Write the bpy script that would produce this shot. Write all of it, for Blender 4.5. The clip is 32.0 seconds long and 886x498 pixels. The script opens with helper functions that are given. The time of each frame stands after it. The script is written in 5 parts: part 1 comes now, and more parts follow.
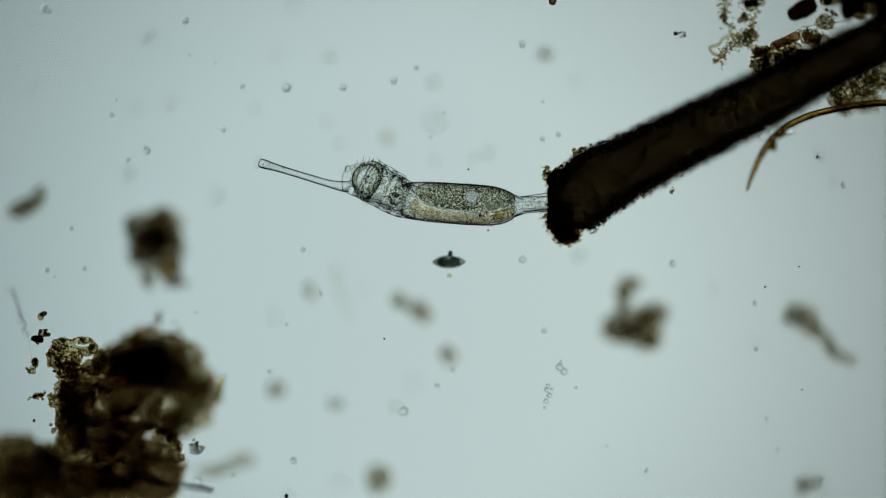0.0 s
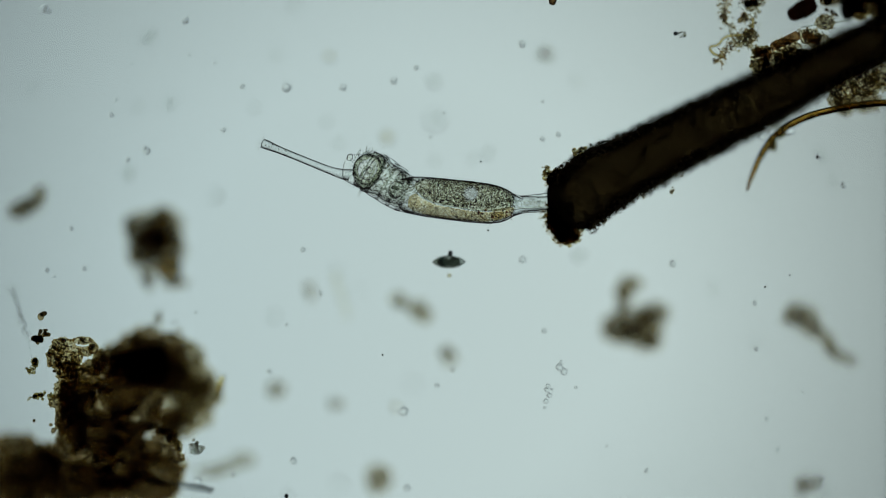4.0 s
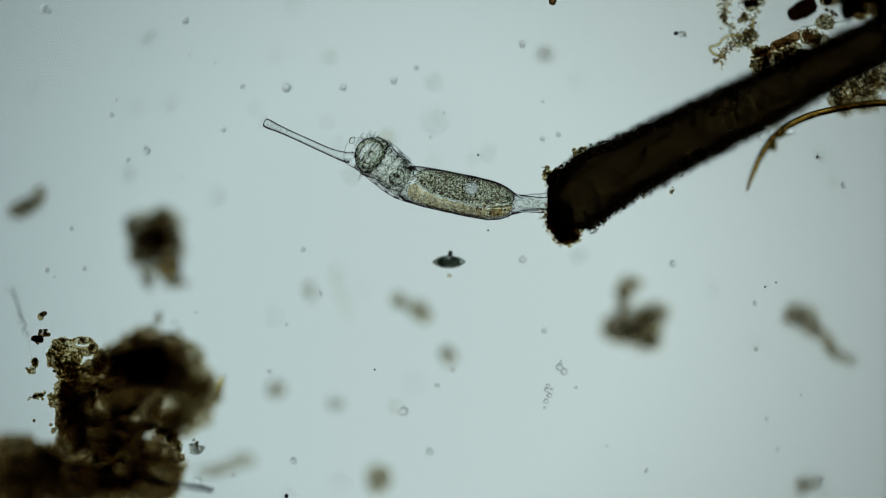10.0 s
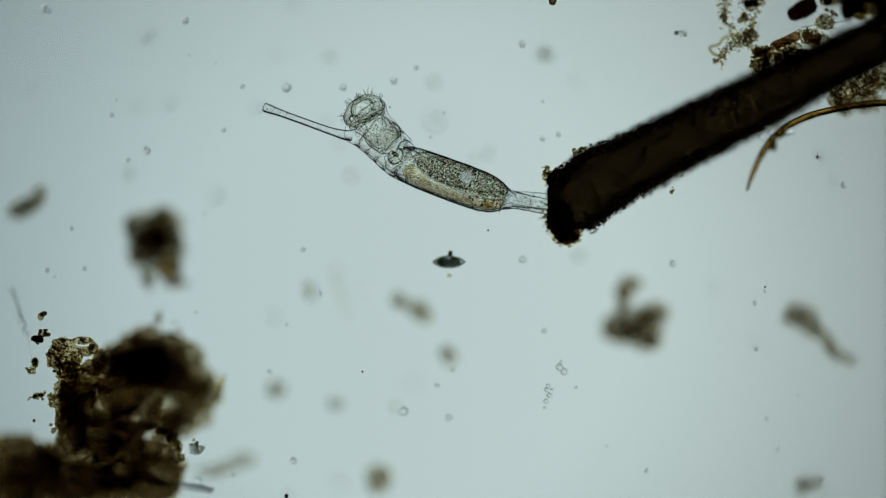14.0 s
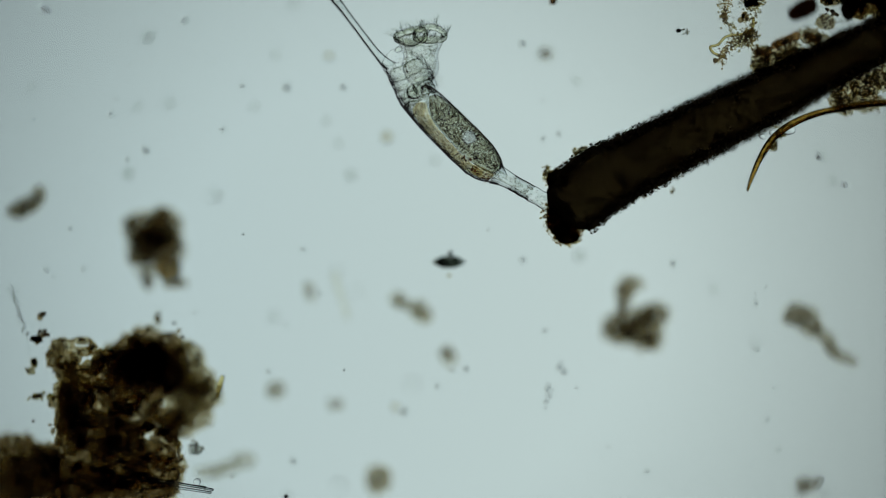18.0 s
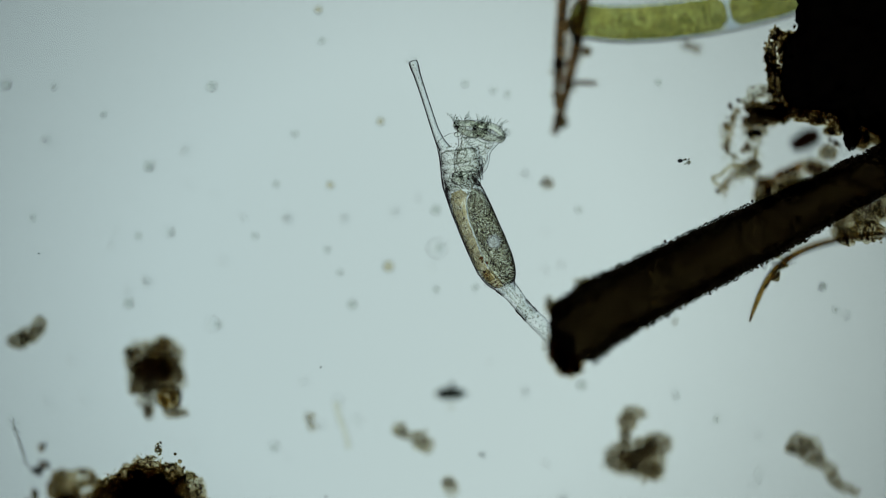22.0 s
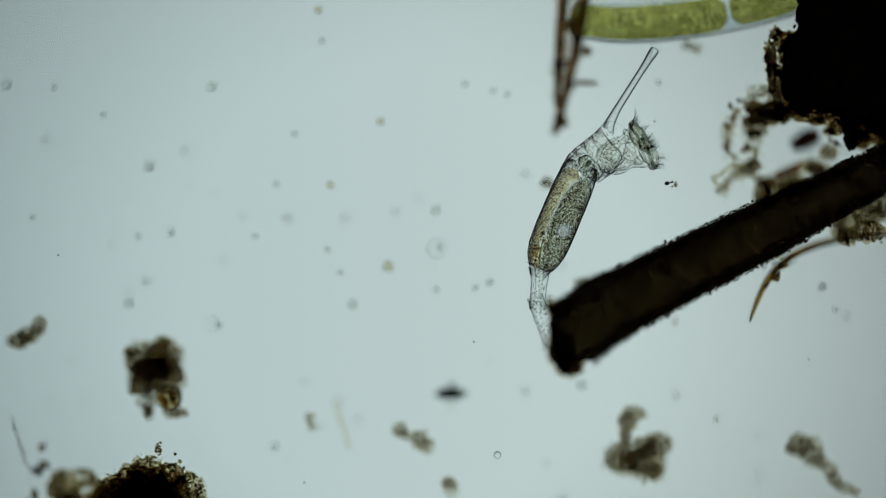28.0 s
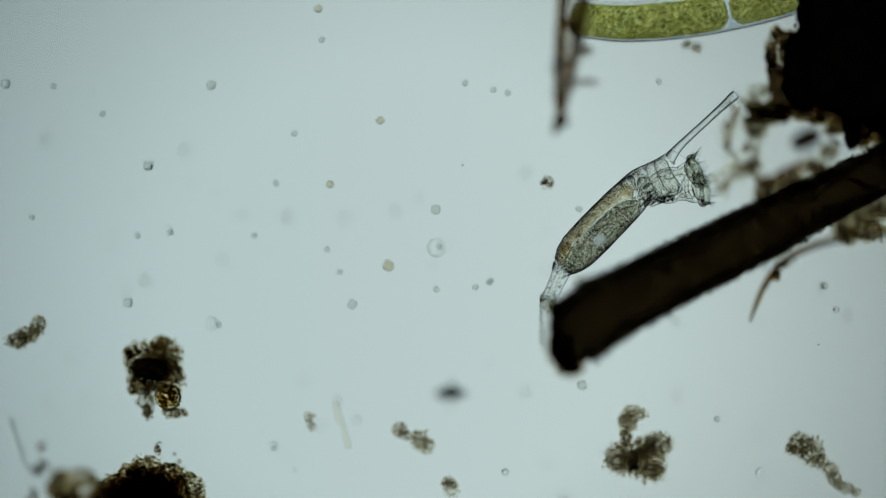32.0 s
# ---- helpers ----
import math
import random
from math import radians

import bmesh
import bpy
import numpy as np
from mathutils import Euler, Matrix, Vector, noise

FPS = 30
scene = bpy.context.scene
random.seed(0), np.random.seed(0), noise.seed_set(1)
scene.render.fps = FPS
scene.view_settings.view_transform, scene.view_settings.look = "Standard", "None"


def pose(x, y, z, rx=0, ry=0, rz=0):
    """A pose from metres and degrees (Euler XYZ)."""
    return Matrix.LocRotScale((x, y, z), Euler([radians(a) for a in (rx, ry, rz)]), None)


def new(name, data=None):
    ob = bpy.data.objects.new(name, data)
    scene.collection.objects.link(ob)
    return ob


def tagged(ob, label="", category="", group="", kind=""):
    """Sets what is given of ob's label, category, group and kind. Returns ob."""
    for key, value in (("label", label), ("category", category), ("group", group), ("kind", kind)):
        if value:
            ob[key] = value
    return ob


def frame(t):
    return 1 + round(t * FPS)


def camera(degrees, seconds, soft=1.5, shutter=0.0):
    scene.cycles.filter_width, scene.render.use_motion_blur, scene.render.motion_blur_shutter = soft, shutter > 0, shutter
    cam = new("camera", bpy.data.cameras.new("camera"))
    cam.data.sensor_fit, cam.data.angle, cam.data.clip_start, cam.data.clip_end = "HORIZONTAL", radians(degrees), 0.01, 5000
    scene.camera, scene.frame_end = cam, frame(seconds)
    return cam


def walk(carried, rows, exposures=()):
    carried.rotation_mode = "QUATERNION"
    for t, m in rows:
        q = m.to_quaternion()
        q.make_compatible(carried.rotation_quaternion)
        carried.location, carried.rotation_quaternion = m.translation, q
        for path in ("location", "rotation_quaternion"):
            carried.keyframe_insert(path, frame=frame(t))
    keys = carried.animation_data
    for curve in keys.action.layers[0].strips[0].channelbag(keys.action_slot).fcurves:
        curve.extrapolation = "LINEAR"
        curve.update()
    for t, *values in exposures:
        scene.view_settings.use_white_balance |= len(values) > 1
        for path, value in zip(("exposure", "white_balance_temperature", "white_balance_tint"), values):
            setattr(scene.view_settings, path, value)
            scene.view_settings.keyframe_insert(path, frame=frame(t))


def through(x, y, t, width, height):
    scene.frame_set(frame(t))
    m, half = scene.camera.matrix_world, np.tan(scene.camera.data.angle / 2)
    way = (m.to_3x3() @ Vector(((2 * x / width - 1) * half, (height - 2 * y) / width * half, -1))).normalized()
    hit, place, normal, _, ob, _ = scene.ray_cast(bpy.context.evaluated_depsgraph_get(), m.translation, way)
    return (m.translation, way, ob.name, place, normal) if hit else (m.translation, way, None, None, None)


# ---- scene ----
# Model scale 1000 : 1. One metre here is one millimetre on the slide, and plan
# coordinates (x to the right, y towards the viewer) are in micrometres.
HEIGHT = 12.0
cam = camera(7.4765, 32.0, 1.0)
scene.cycles.transparent_max_bounces = 40
scene.cycles.max_bounces, scene.cycles.transmission_bounces = 24, 24
cam.data.dof.use_dof = True
cam.data.dof.focus_distance = HEIGHT
cam.data.dof.aperture_fstop = 0.105
cam.data.dof.aperture_blades = 0

# stage travel: seconds, x, y and height of the sharp plane, in micrometres
STAGE = [(0, 0, 0, 0), (17, 0, 0, 0), (17.6, 0, 0, -14), (18.1, 0, 0, -34), (18.55, -2, 4, -46),
         (18.75, -3, 38, -50), (19, -4, 91, -54), (19.5, -4, 129, -56), (20, -4, 160, -60), (20.5, -4, 182, -62),
         (21, -4, 233, -68), (21.5, 0, 241, -70), (22, 3, 231, -73), (25.5, 3, 231, -76), (28, 3, 231, -80),
         (29.5, 3, 230, -90), (31, 3, 230, -106), (32, 3, 230, -109)]


def place(x, y, z=0.0):
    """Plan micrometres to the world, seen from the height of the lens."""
    k = (HEIGHT - z / 1000) / HEIGHT / 1000
    return Vector(((x - 784) * k, (441 - y) * k, z / 1000))


walk(cam, [(t, pose(-x / 1000, y / 1000, HEIGHT + f / 1000)) for t, x, y, f in STAGE])

# ---- world: near black, with an overhead glow added to lift dark debris ----
world = bpy.data.worlds.new("overhead_fill")
scene.world = world
world.use_nodes = True
wn, wl = world.node_tree.nodes, world.node_tree.links
wback = wn["Background"]
wtex = wn.new("ShaderNodeTexCoord")
wsep = wn.new("ShaderNodeSeparateXYZ")
wramp = wn.new("ShaderNodeValToRGB")
wmap = wn.new("ShaderNodeMapRange")
wmap.inputs["From Min"].default_value, wmap.inputs["From Max"].default_value = -1, 1
wramp.color_ramp.elements[0].color = (0.010, 0.010, 0.011, 1)
wramp.color_ramp.elements[0].position = 0.88
wramp.color_ramp.elements[1].color = (0.16, 0.15, 0.13, 1)
wl.new(wtex.outputs["Generated"], wsep.inputs[0])
wl.new(wsep.outputs["Z"], wmap.inputs["Value"])
wl.new(wmap.outputs[0], wramp.inputs[0])
wl.new(wramp.outputs[0], wback.inputs["Color"])
wback.inputs["Strength"].default_value = 1.0

LAMP_COLOUR, LAMP_POWER = (0.507, 0.622, 0.607), 0.985


# ---- materials ----
class Nodes:
    """A material under construction."""

    def __init__(self, name):
        self.mat = bpy.data.materials.new(name)
        self.mat.use_nodes = True
        self.tree = self.mat.node_tree
        self.tree.nodes.clear()
        self.out = self.add("ShaderNodeOutputMaterial")

    def add(self, kind, **values):
        n = self.tree.nodes.new(kind)
        for key, value in values.items():
            n.inputs[key.replace("_", " ")].default_value = value
        return n

    def link(self, a, b):
        self.tree.links.new(a, b)

    def noise(self, scale, detail=3.0, rough=0.6):
        co = self.add("ShaderNodeTexCoord")
        n = self.add("ShaderNodeTexNoise", Scale=scale, Detail=detail, Roughness=rough)
        self.link(co.outputs["Object"], n.inputs["Vector"])
        return n.outputs["Fac"]

    def ramp(self, fac, stops):
        r = self.add("ShaderNodeValToRGB")
        el = r.color_ramp.elements
        while len(el) < len(stops):
            el.new(0.5)
        for e, (pos, col) in zip(el, stops):
            e.position, e.color = pos, (*col, 1)
        self.link(fac, r.inputs[0])
        return r.outputs[0]

    def mult(self, a, b):
        m = self.tree.nodes.new("ShaderNodeMix")
        m.data_type, m.blend_type = "RGBA", "MULTIPLY"
        m.inputs[0].default_value = 1.0
        self.link(a, m.inputs[6])
        self.link(b, m.inputs[7])
        return m.outputs[2]

    def bump(self, scale, strength, distance):
        b = self.add("ShaderNodeBump", Strength=strength, Distance=distance)
        self.link(self.noise(scale, 4.0), b.inputs["Height"])
        return b.outputs[0]

    def mix(self, a, b, fac):
        m = self.add("ShaderNodeMixShader", Fac=fac)
        self.link(a, m.inputs[1])
        self.link(b, m.inputs[2])
        return m.outputs[0]

    def done(self, shader):
        self.link(shader, self.out.inputs["Surface"])
        return self.mat


def tissue(name, dark, light, ior, scale=120.0, rough=0.0, bump=0.0, dist=0.002):
    """Clear living matter: it bends the light and swallows a little, in a grain."""
    n = Nodes(name)
    r = n.add("ShaderNodeBsdfRefraction", IOR=ior, Roughness=rough)
    col = n.ramp(n.noise(scale, 4.0, 0.65), [(0.36, dark), (0.62, light)])
    n.link(col, r.inputs["Color"])
    if bump:
        n.link(n.bump(scale * 1.3, bump, dist), r.inputs["Normal"])
    return n.done(r.outputs[0])


def stain(name, dark, light, scale=200.0, coarse=30.0, low=0.38, high=0.62, tint=((0.8, 0.8, 0.8), (1, 1, 1)), spot=None):
    """Granular contents that only swallow light."""
    n = Nodes(name)
    t = n.add("ShaderNodeBsdfTransparent")
    fine = n.ramp(n.noise(scale, 5.0, 0.7), [(low, dark), (high, light)])
    wide = n.ramp(n.noise(coarse, 2.0), [(0.35, tint[0]), (0.65, tint[1])])
    col = n.mult(fine, wide)
    if spot:
        co = n.add("ShaderNodeTexCoord")
        d = n.tree.nodes.new("ShaderNodeVectorMath")
        d.operation = "DISTANCE"
        d.inputs[1].default_value = spot[:3]
        n.link(co.outputs["Object"], d.inputs[0])
        near = n.add("ShaderNodeMapRange", From_Min=spot[3] * 1.05, From_Max=spot[3] * 0.7)
        n.link(d.outputs["Value"], near.inputs["Value"])
        m = n.tree.nodes.new("ShaderNodeMix")
        m.data_type = "RGBA"
        n.link(near.outputs[0], m.inputs[0])
        n.link(col, m.inputs[6])
        n.link(n.ramp(n.noise(scale, 3.0), [(0.36, (0.62, 0.60, 0.60)), (0.62, (0.94, 0.94, 0.94))]), m.inputs[7])
        col = m.outputs[2]
    n.link(col, t.inputs["Color"])
    return n.done(t.outputs[0])


def humus(name, dark, light, through, scale=60.0, clear=0.15, bump=0.6):
    """Rotted plant matter: nearly opaque, a little light comes through."""
    n = Nodes(name)
    d = n.add("ShaderNodeBsdfPrincipled", Roughness=0.85, Specular_IOR_Level=0.15)
    col = n.ramp(n.noise(scale, 5.0, 0.7), [(0.35, dark), (0.68, light)])
    n.link(col, d.inputs["Base Color"])
    n.link(n.bump(scale * 2, bump, 0.004), d.inputs["Normal"])
    t = n.add("ShaderNodeBsdfTransparent")
    n.link(n.ramp(n.noise(scale * 0.6, 3.0), [(0.4, tuple(c * 0.4 for c in through)), (0.65, through)]), t.inputs["Color"])
    return n.done(n.mix(d.outputs[0], t.outputs[0], clear))


def grain_mat(name, stops, ior, rough=0.05, plain=0.0):
    """Loose granules, each of its own tint."""
    n = Nodes(name)
    g = n.add("ShaderNodeNewGeometry")
    col = n.ramp(g.outputs["Random Per Island"], stops)
    wide = n.ramp(n.noise(25.0, 3.0), [(0.35, (0.75, 0.72, 0.66)), (0.65, (1, 1, 1))])
    col = n.mult(col, wide)
    r = n.add("ShaderNodeBsdfRefraction", IOR=ior, Roughness=rough)
    n.link(col, r.inputs["Color"])
    if plain:
        t = n.add("ShaderNodeBsdfTransparent")
        n.link(col, t.inputs["Color"])
        return n.done(n.mix(r.outputs[0], t.outputs[0], plain))
    return n.done(r.outputs[0])


def packed_mat():
    """Packed brown mud of the tube: it bends what little light comes through."""
    n = Nodes("packed brown mud")
    r = n.add("ShaderNodeBsdfRefraction", IOR=1.10, Roughness=0.20)
    fine = n.ramp(n.noise(110, 6.0, 0.75), [(0.34, (0.15, 0.115, 0.065)), (0.66, (0.52, 0.43, 0.28))])
    wide = n.ramp(n.noise(36, 4.0, 0.7), [(0.36, (0.40, 0.37, 0.33)), (0.64, (1, 1, 1))])
    n.link(n.mult(fine, wide), r.inputs["Color"])
    d = n.add("ShaderNodeBsdfDiffuse", Roughness=0.8)
    n.link(n.ramp(n.noise(60, 5.0, 0.7), [(0.35, (0.010, 0.008, 0.005)), (0.68, (0.075, 0.060, 0.036))]), d.inputs["Color"])
    n.link(n.bump(90, 0.6, 0.003), d.inputs["Normal"])
    return n.done(n.mix(d.outputs[0], r.outputs[0], 0.62))


def glass_mat(name, ior, colour=(1, 1, 1)):
    n = Nodes(name)
    g = n.add("ShaderNodeBsdfGlass", IOR=ior, Roughness=0.0)
    g.inputs["Color"].default_value = (*colour, 1)
    return n.done(g.outputs[0])


def lamp_mat():
    n = Nodes("frosted lamp disc")
    e = n.add("ShaderNodeEmission", Strength=LAMP_POWER)
    co = n.add("ShaderNodeTexCoord")
    sep = n.add("ShaderNodeSeparateXYZ")
    n.link(co.outputs["Object"], sep.inputs[0])
    # The field's falloff to the left is put into the lamp colour.
    across = n.add("ShaderNodeMapRange", From_Min=-2.21, From_Max=0.70)
    n.link(sep.outputs["X"], across.inputs["Value"])
    a = LAMP_COLOUR
    n.link(n.ramp(across.outputs[0], [(0.0, (a[0] * 0.775, a[1] * 0.835, a[2] * 0.885)), (1.0, tuple(c * 1.022 for c in a))]), e.inputs["Color"])
    return n.done(e.outputs[0])


def black_mat():
    n = Nodes("blackened metal")
    p = n.add("ShaderNodeBsdfPrincipled", Roughness=0.7, Metallic=0.3)
    n.link(n.ramp(n.noise(12.0), [(0.3, (0.012, 0.012, 0.012)), (0.7, (0.022, 0.021, 0.02))]), p.inputs["Base Color"])
    return n.done(p.outputs[0])


M = {
    "cuticle": tissue("clear cuticle", (0.97, 0.98, 0.975), (1.0, 1.0, 1.0), 1.050, 60, 0.0, 0.12, 0.002),
    "head": tissue("clear wrinkled head", (0.985, 0.99, 0.985), (1.0, 1.0, 1.0), 1.027, 60, 0.0, 0.05, 0.002),
    "foot": tissue("clear ringed foot", (0.93, 0.95, 0.94), (0.99, 0.99, 0.99), 1.05, 90, 0.0, 0.5, 0.003),
    "antenna": tissue("clear antenna", (0.94, 0.95, 0.95), (0.99, 1.0, 0.99), 1.11, 160, 0.0, 0.1, 0.001),
    "organ": tissue("glassy organ", (0.95, 0.96, 0.93), (0.99, 0.99, 0.97), 1.04, 130, 0.0, 0.8, 0.003),
    "bulb": tissue("glassy bulb", (0.95, 0.96, 0.93), (1.0, 1.0, 0.98), 1.055, 130, 0.0, 0.2, 0.002),
    "crinkle": tissue("folded inner tissue", (0.955, 0.96, 0.94), (1.0, 1.0, 0.99), 1.055, 190, 0.0, 0.85, 0.0035),
    "web": tissue("granular inner tissue", (0.96, 0.965, 0.95), (1.0, 1.0, 0.99), 1.05, 260, 0.0, 0.8, 0.0030),
    "rim": tissue("ciliated rim", (0.95, 0.965, 0.88), (1.0, 1.0, 0.98), 1.05, 150, 0.0, 0.9, 0.004),
    "veil": tissue("thin clear lobe", (0.97, 0.975, 0.965), (1.0, 1.0, 0.99), 1.026, 120, 0.0, 0.4, 0.003),
    "glint": grain_mat("clear glinting granules", [(0, (0.90, 0.91, 0.88)), (0.5, (0.97, 0.98, 0.96)), (1, (1, 1, 1))], 1.05),
    "hair": tissue("fold line", (0.74, 0.77, 0.73), (0.92, 0.94, 0.91), 1.09, 200),
    "cilium": tissue("cilium", (0.88, 0.89, 0.87), (0.96, 0.97, 0.96), 1.06, 200),
    "yolk": stain("granular yolk gland", (0.54, 0.53, 0.43), (1.0, 1.0, 0.97), 420, 60, 0.43, 0.55, ((0.93, 0.92, 0.88), (1, 1, 1)), (0.084, -0.012, 0.0, 0.015)),
    "pale": tissue("clear nucleus", (0.92, 0.93, 0.93), (1.0, 1.0, 1.0), 1.04, 190),
    "gut": stain("ochre stomach", (0.77, 0.70, 0.53), (1.0, 0.99, 0.95), 320, 50, 0.42, 0.57, ((0.90, 0.87, 0.78), (1, 1, 1))),
    "rust": stain("rusty food grains", (0.34, 0.15, 0.05), (0.70, 0.48, 0.24), 200),
    "yolkgrain": grain_mat("yolk droplets", [(0, (0.78, 0.75, 0.68)), (0.5, (0.92, 0.91, 0.87)), (1, (1, 1, 0.98))], 1.075),
    "earth": grain_mat("earth-brown granules", [(0, (0.74, 0.70, 0.61)), (0.5, (0.86, 0.83, 0.76)), (1, (0.96, 0.95, 0.91))], 1.04, 0.0, 0.93),
    "amber": grain_mat("amber granules", [(0, (0.52, 0.40, 0.20)), (0.5, (0.78, 0.68, 0.42)), (1, (0.95, 0.91, 0.72))], 1.06, 0.0, 0.75),
    "packed": packed_mat(),
    "loam": stain("translucent brown slime", (0.73, 0.66, 0.50), (0.95, 0.92, 0.84), 90, 22, 0.36, 0.64, ((0.80, 0.76, 0.66), (1, 1, 1))),
    "haze": stain("translucent grey-brown slime", (0.82, 0.79, 0.71), (0.97, 0.96, 0.92), 110, 26, 0.36, 0.64, ((0.88, 0.86, 0.80), (1, 1, 1))),
    "mull": stain("thin brown slime", (0.70, 0.63, 0.50), (1.0, 0.995, 0.96), 55, 20, 0.42, 0.60, ((0.82, 0.79, 0.73), (1, 1, 1))),
    "mist": stain("thin grey-brown slime", (0.90, 0.89, 0.86), (0.99, 0.988, 0.975), 110, 26, 0.36, 0.64, ((0.94, 0.935, 0.91), (1, 1, 1))),
    "tube": humus("dark humus tube", (0.010, 0.009, 0.005), (0.165, 0.136, 0.080), (0.05, 0.042, 0.022), 34, 0.03, 0.9),
    "core": humus("dark humus", (0.04, 0.034, 0.020), (0.17, 0.135, 0.08), (0.76, 0.64, 0.42), 40, 0.62),
    "seed": humus("red-brown husk", (0.02, 0.008, 0.004), (0.09, 0.03, 0.015), (0.35, 0.14, 0.06), 50, 0.2),
    "soot": humus("black humus", (0.004, 0.0035, 0.003), (0.016, 0.013, 0.009), (0.03, 0.02, 0.01), 40, 0.02),
    "brown": grain_mat("brown granules", [(0, (0.60, 0.52, 0.36)), (0.5, (0.80, 0.73, 0.57)), (1, (0.94, 0.91, 0.80))], 1.05, 0.0, 0.88),
    "olive": grain_mat("olive granules", [(0, (0.58, 0.53, 0.34)), (0.5, (0.80, 0.76, 0.58)), (1, (0.95, 0.93, 0.83))], 1.06, 0.0, 0.75),
    "dusk": grain_mat("dark granules", [(0, (0.26, 0.21, 0.13)), (0.6, (0.54, 0.46, 0.33)), (1, (0.78, 0.70, 0.54))], 1.06, 0.0, 0.7),
    "spark": grain_mat("glinting pale granules", [(0, (0.74, 0.68, 0.46)), (0.5, (0.90, 0.87, 0.72)), (1, (0.99, 0.98, 0.94))], 1.06, 0.0, 0.55),
    "russet": stain("translucent red-brown flake", (0.40, 0.29, 0.18), (0.74, 0.60, 0.42), 90, 30, 0.36, 0.64, ((0.82, 0.78, 0.72), (1, 1, 1))),
    "dust": grain_mat("pale brown granules", [(0, (0.72, 0.69, 0.62)), (0.5, (0.87, 0.85, 0.79)), (1, (0.97, 0.96, 0.93))], 1.04, 0.0, 0.90),
    "clear": grain_mat("clear granules", [(0, (0.90, 0.91, 0.87)), (1, (0.98, 0.99, 0.97))], 1.06),
    "bead": tissue("clear bead", (0.98, 0.985, 0.98), (1.0, 1.0, 1.0), 1.047, 40),
    "ghost": tissue("faint bead", (0.95, 0.96, 0.95), (0.99, 0.99, 0.99), 1.03, 40),
    "fleck": tissue("grey fleck", (0.78, 0.80, 0.77), (0.92, 0.93, 0.91), 1.025, 80, 0.0),
    "ochre": tissue("ochre fleck", (0.76, 0.72, 0.60), (0.92, 0.89, 0.79), 1.025, 80, 0.0),
    "faint": tissue("faint yellowish fleck", (0.92, 0.91, 0.84), (0.97, 0.96, 0.92), 1.012, 80, 0.0),
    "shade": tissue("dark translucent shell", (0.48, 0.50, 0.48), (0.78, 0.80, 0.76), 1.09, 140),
    "mottle": stain("mottled grey-green contents", (0.06, 0.075, 0.06), (0.72, 0.75, 0.68), 130, 60, 0.42, 0.60, ((0.45, 0.48, 0.44), (1, 1, 1))),
    "ink": humus("dark speck", (0.02, 0.02, 0.025), (0.10, 0.10, 0.11), (0.42, 0.45, 0.46), 160, 0.5),
    "fibre": tissue("amber fibre", (0.42, 0.29, 0.10), (0.80, 0.64, 0.30), 1.14, 60, 0.05, 0.3, 0.003),
    "straw": tissue("straw thread", (0.74, 0.66, 0.40), (0.92, 0.86, 0.62), 1.08, 60),
    "bark": tissue("dark brown fibre", (0.16, 0.11, 0.065), (0.66, 0.50, 0.31), 1.10, 70, 0.1, 0.4, 0.003),
    "wall": tissue("bluish cell wall", (0.82, 0.87, 0.91), (0.97, 0.985, 0.99), 1.02, 40),
    "partition": stain("bluish cross wall", (0.92, 0.945, 0.96), (0.98, 0.99, 1.0), 60, 30, 0.38, 0.62, ((0.96, 0.97, 0.98), (1, 1, 1))),
    "green": stain("yellow-green plastid", (0.46, 0.44, 0.17), (0.93, 0.90, 0.60), 150, 30, 0.37, 0.61, ((0.80, 0.79, 0.62), (1, 1, 0.96))),
    "cyst": tissue("amber cyst", (0.80, 0.74, 0.58), (0.95, 0.91, 0.80), 1.05, 130, 0.0, 0.5, 0.003),
    "glass": glass_mat("slide glass", 1.14),
    "needle": glass_mat("glassy needle", 1.2, (0.92, 0.94, 0.94)),
    "lamp": lamp_mat(),
    "black": black_mat(),
}

# ---- mesh builders ----


def build_mesh(name, verts, faces, mat, smooth=True, outward=True):
    me = bpy.data.meshes.new(name)
    me.from_pydata([tuple(v) for v in verts], [], [tuple(int(i) for i in f) for f in faces])
    if outward:
        bm = bmesh.new()
        bm.from_mesh(me)
        bmesh.ops.recalc_face_normals(bm, faces=bm.faces)
        bm.to_mesh(me)
        bm.free()
    if smooth:
        me.shade_smooth()
    me.materials.append(M[mat])
    me.update()
    return me


def part(name, me, parent=None, label="", kind=""):
    ob = new(name, me)
    ob.parent = parent
    return tagged(ob, label, "", "", kind)


def ico(level):
    bm = bmesh.new()
    bmesh.ops.create_icosphere(bm, subdivisions=level, radius=1.0)
    v = np.array([x.co[:] for x in bm.verts])
    f = np.array([[x.index for x in y.verts] for y in bm.faces])
    bm.free()
    return v, f


ICO = {1: ico(1), 2: ico(2), 3: ico(3), 4: ico(4)}


def turn(r):
    q = r.normal(size=4)
    q /= np.linalg.norm(q)
    w, x, y, z = q
    return np.array([[1 - 2 * (y * y + z * z), 2 * (x * y - z * w), 2 * (x * z + y * w)],
                     [2 * (x * y + z * w), 1 - 2 * (x * x + z * z), 2 * (y * z - x * w)],
                     [2 * (x * z - y * w), 2 * (y * z + x * w), 1 - 2 * (x * x + y * y)]])


def granules(points, sizes, r, level=2, rough=0.13, flat=0.28):
    """Many uneven grains in one mesh."""
    v0, f0 = ICO[level]
    vs, fs = [], []
    for i, (p, s) in enumerate(zip(points, sizes)):
        v = v0 * (1 + rough * (r.random((len(v0), 1)) - 0.5)) * (1 + flat * (r.random(3) * 2 - 1)) * s
        vs.append(v @ turn(r).T + p)
        fs.append(f0 + i * len(v0))
    return np.concatenate(vs), np.concatenate(fs)


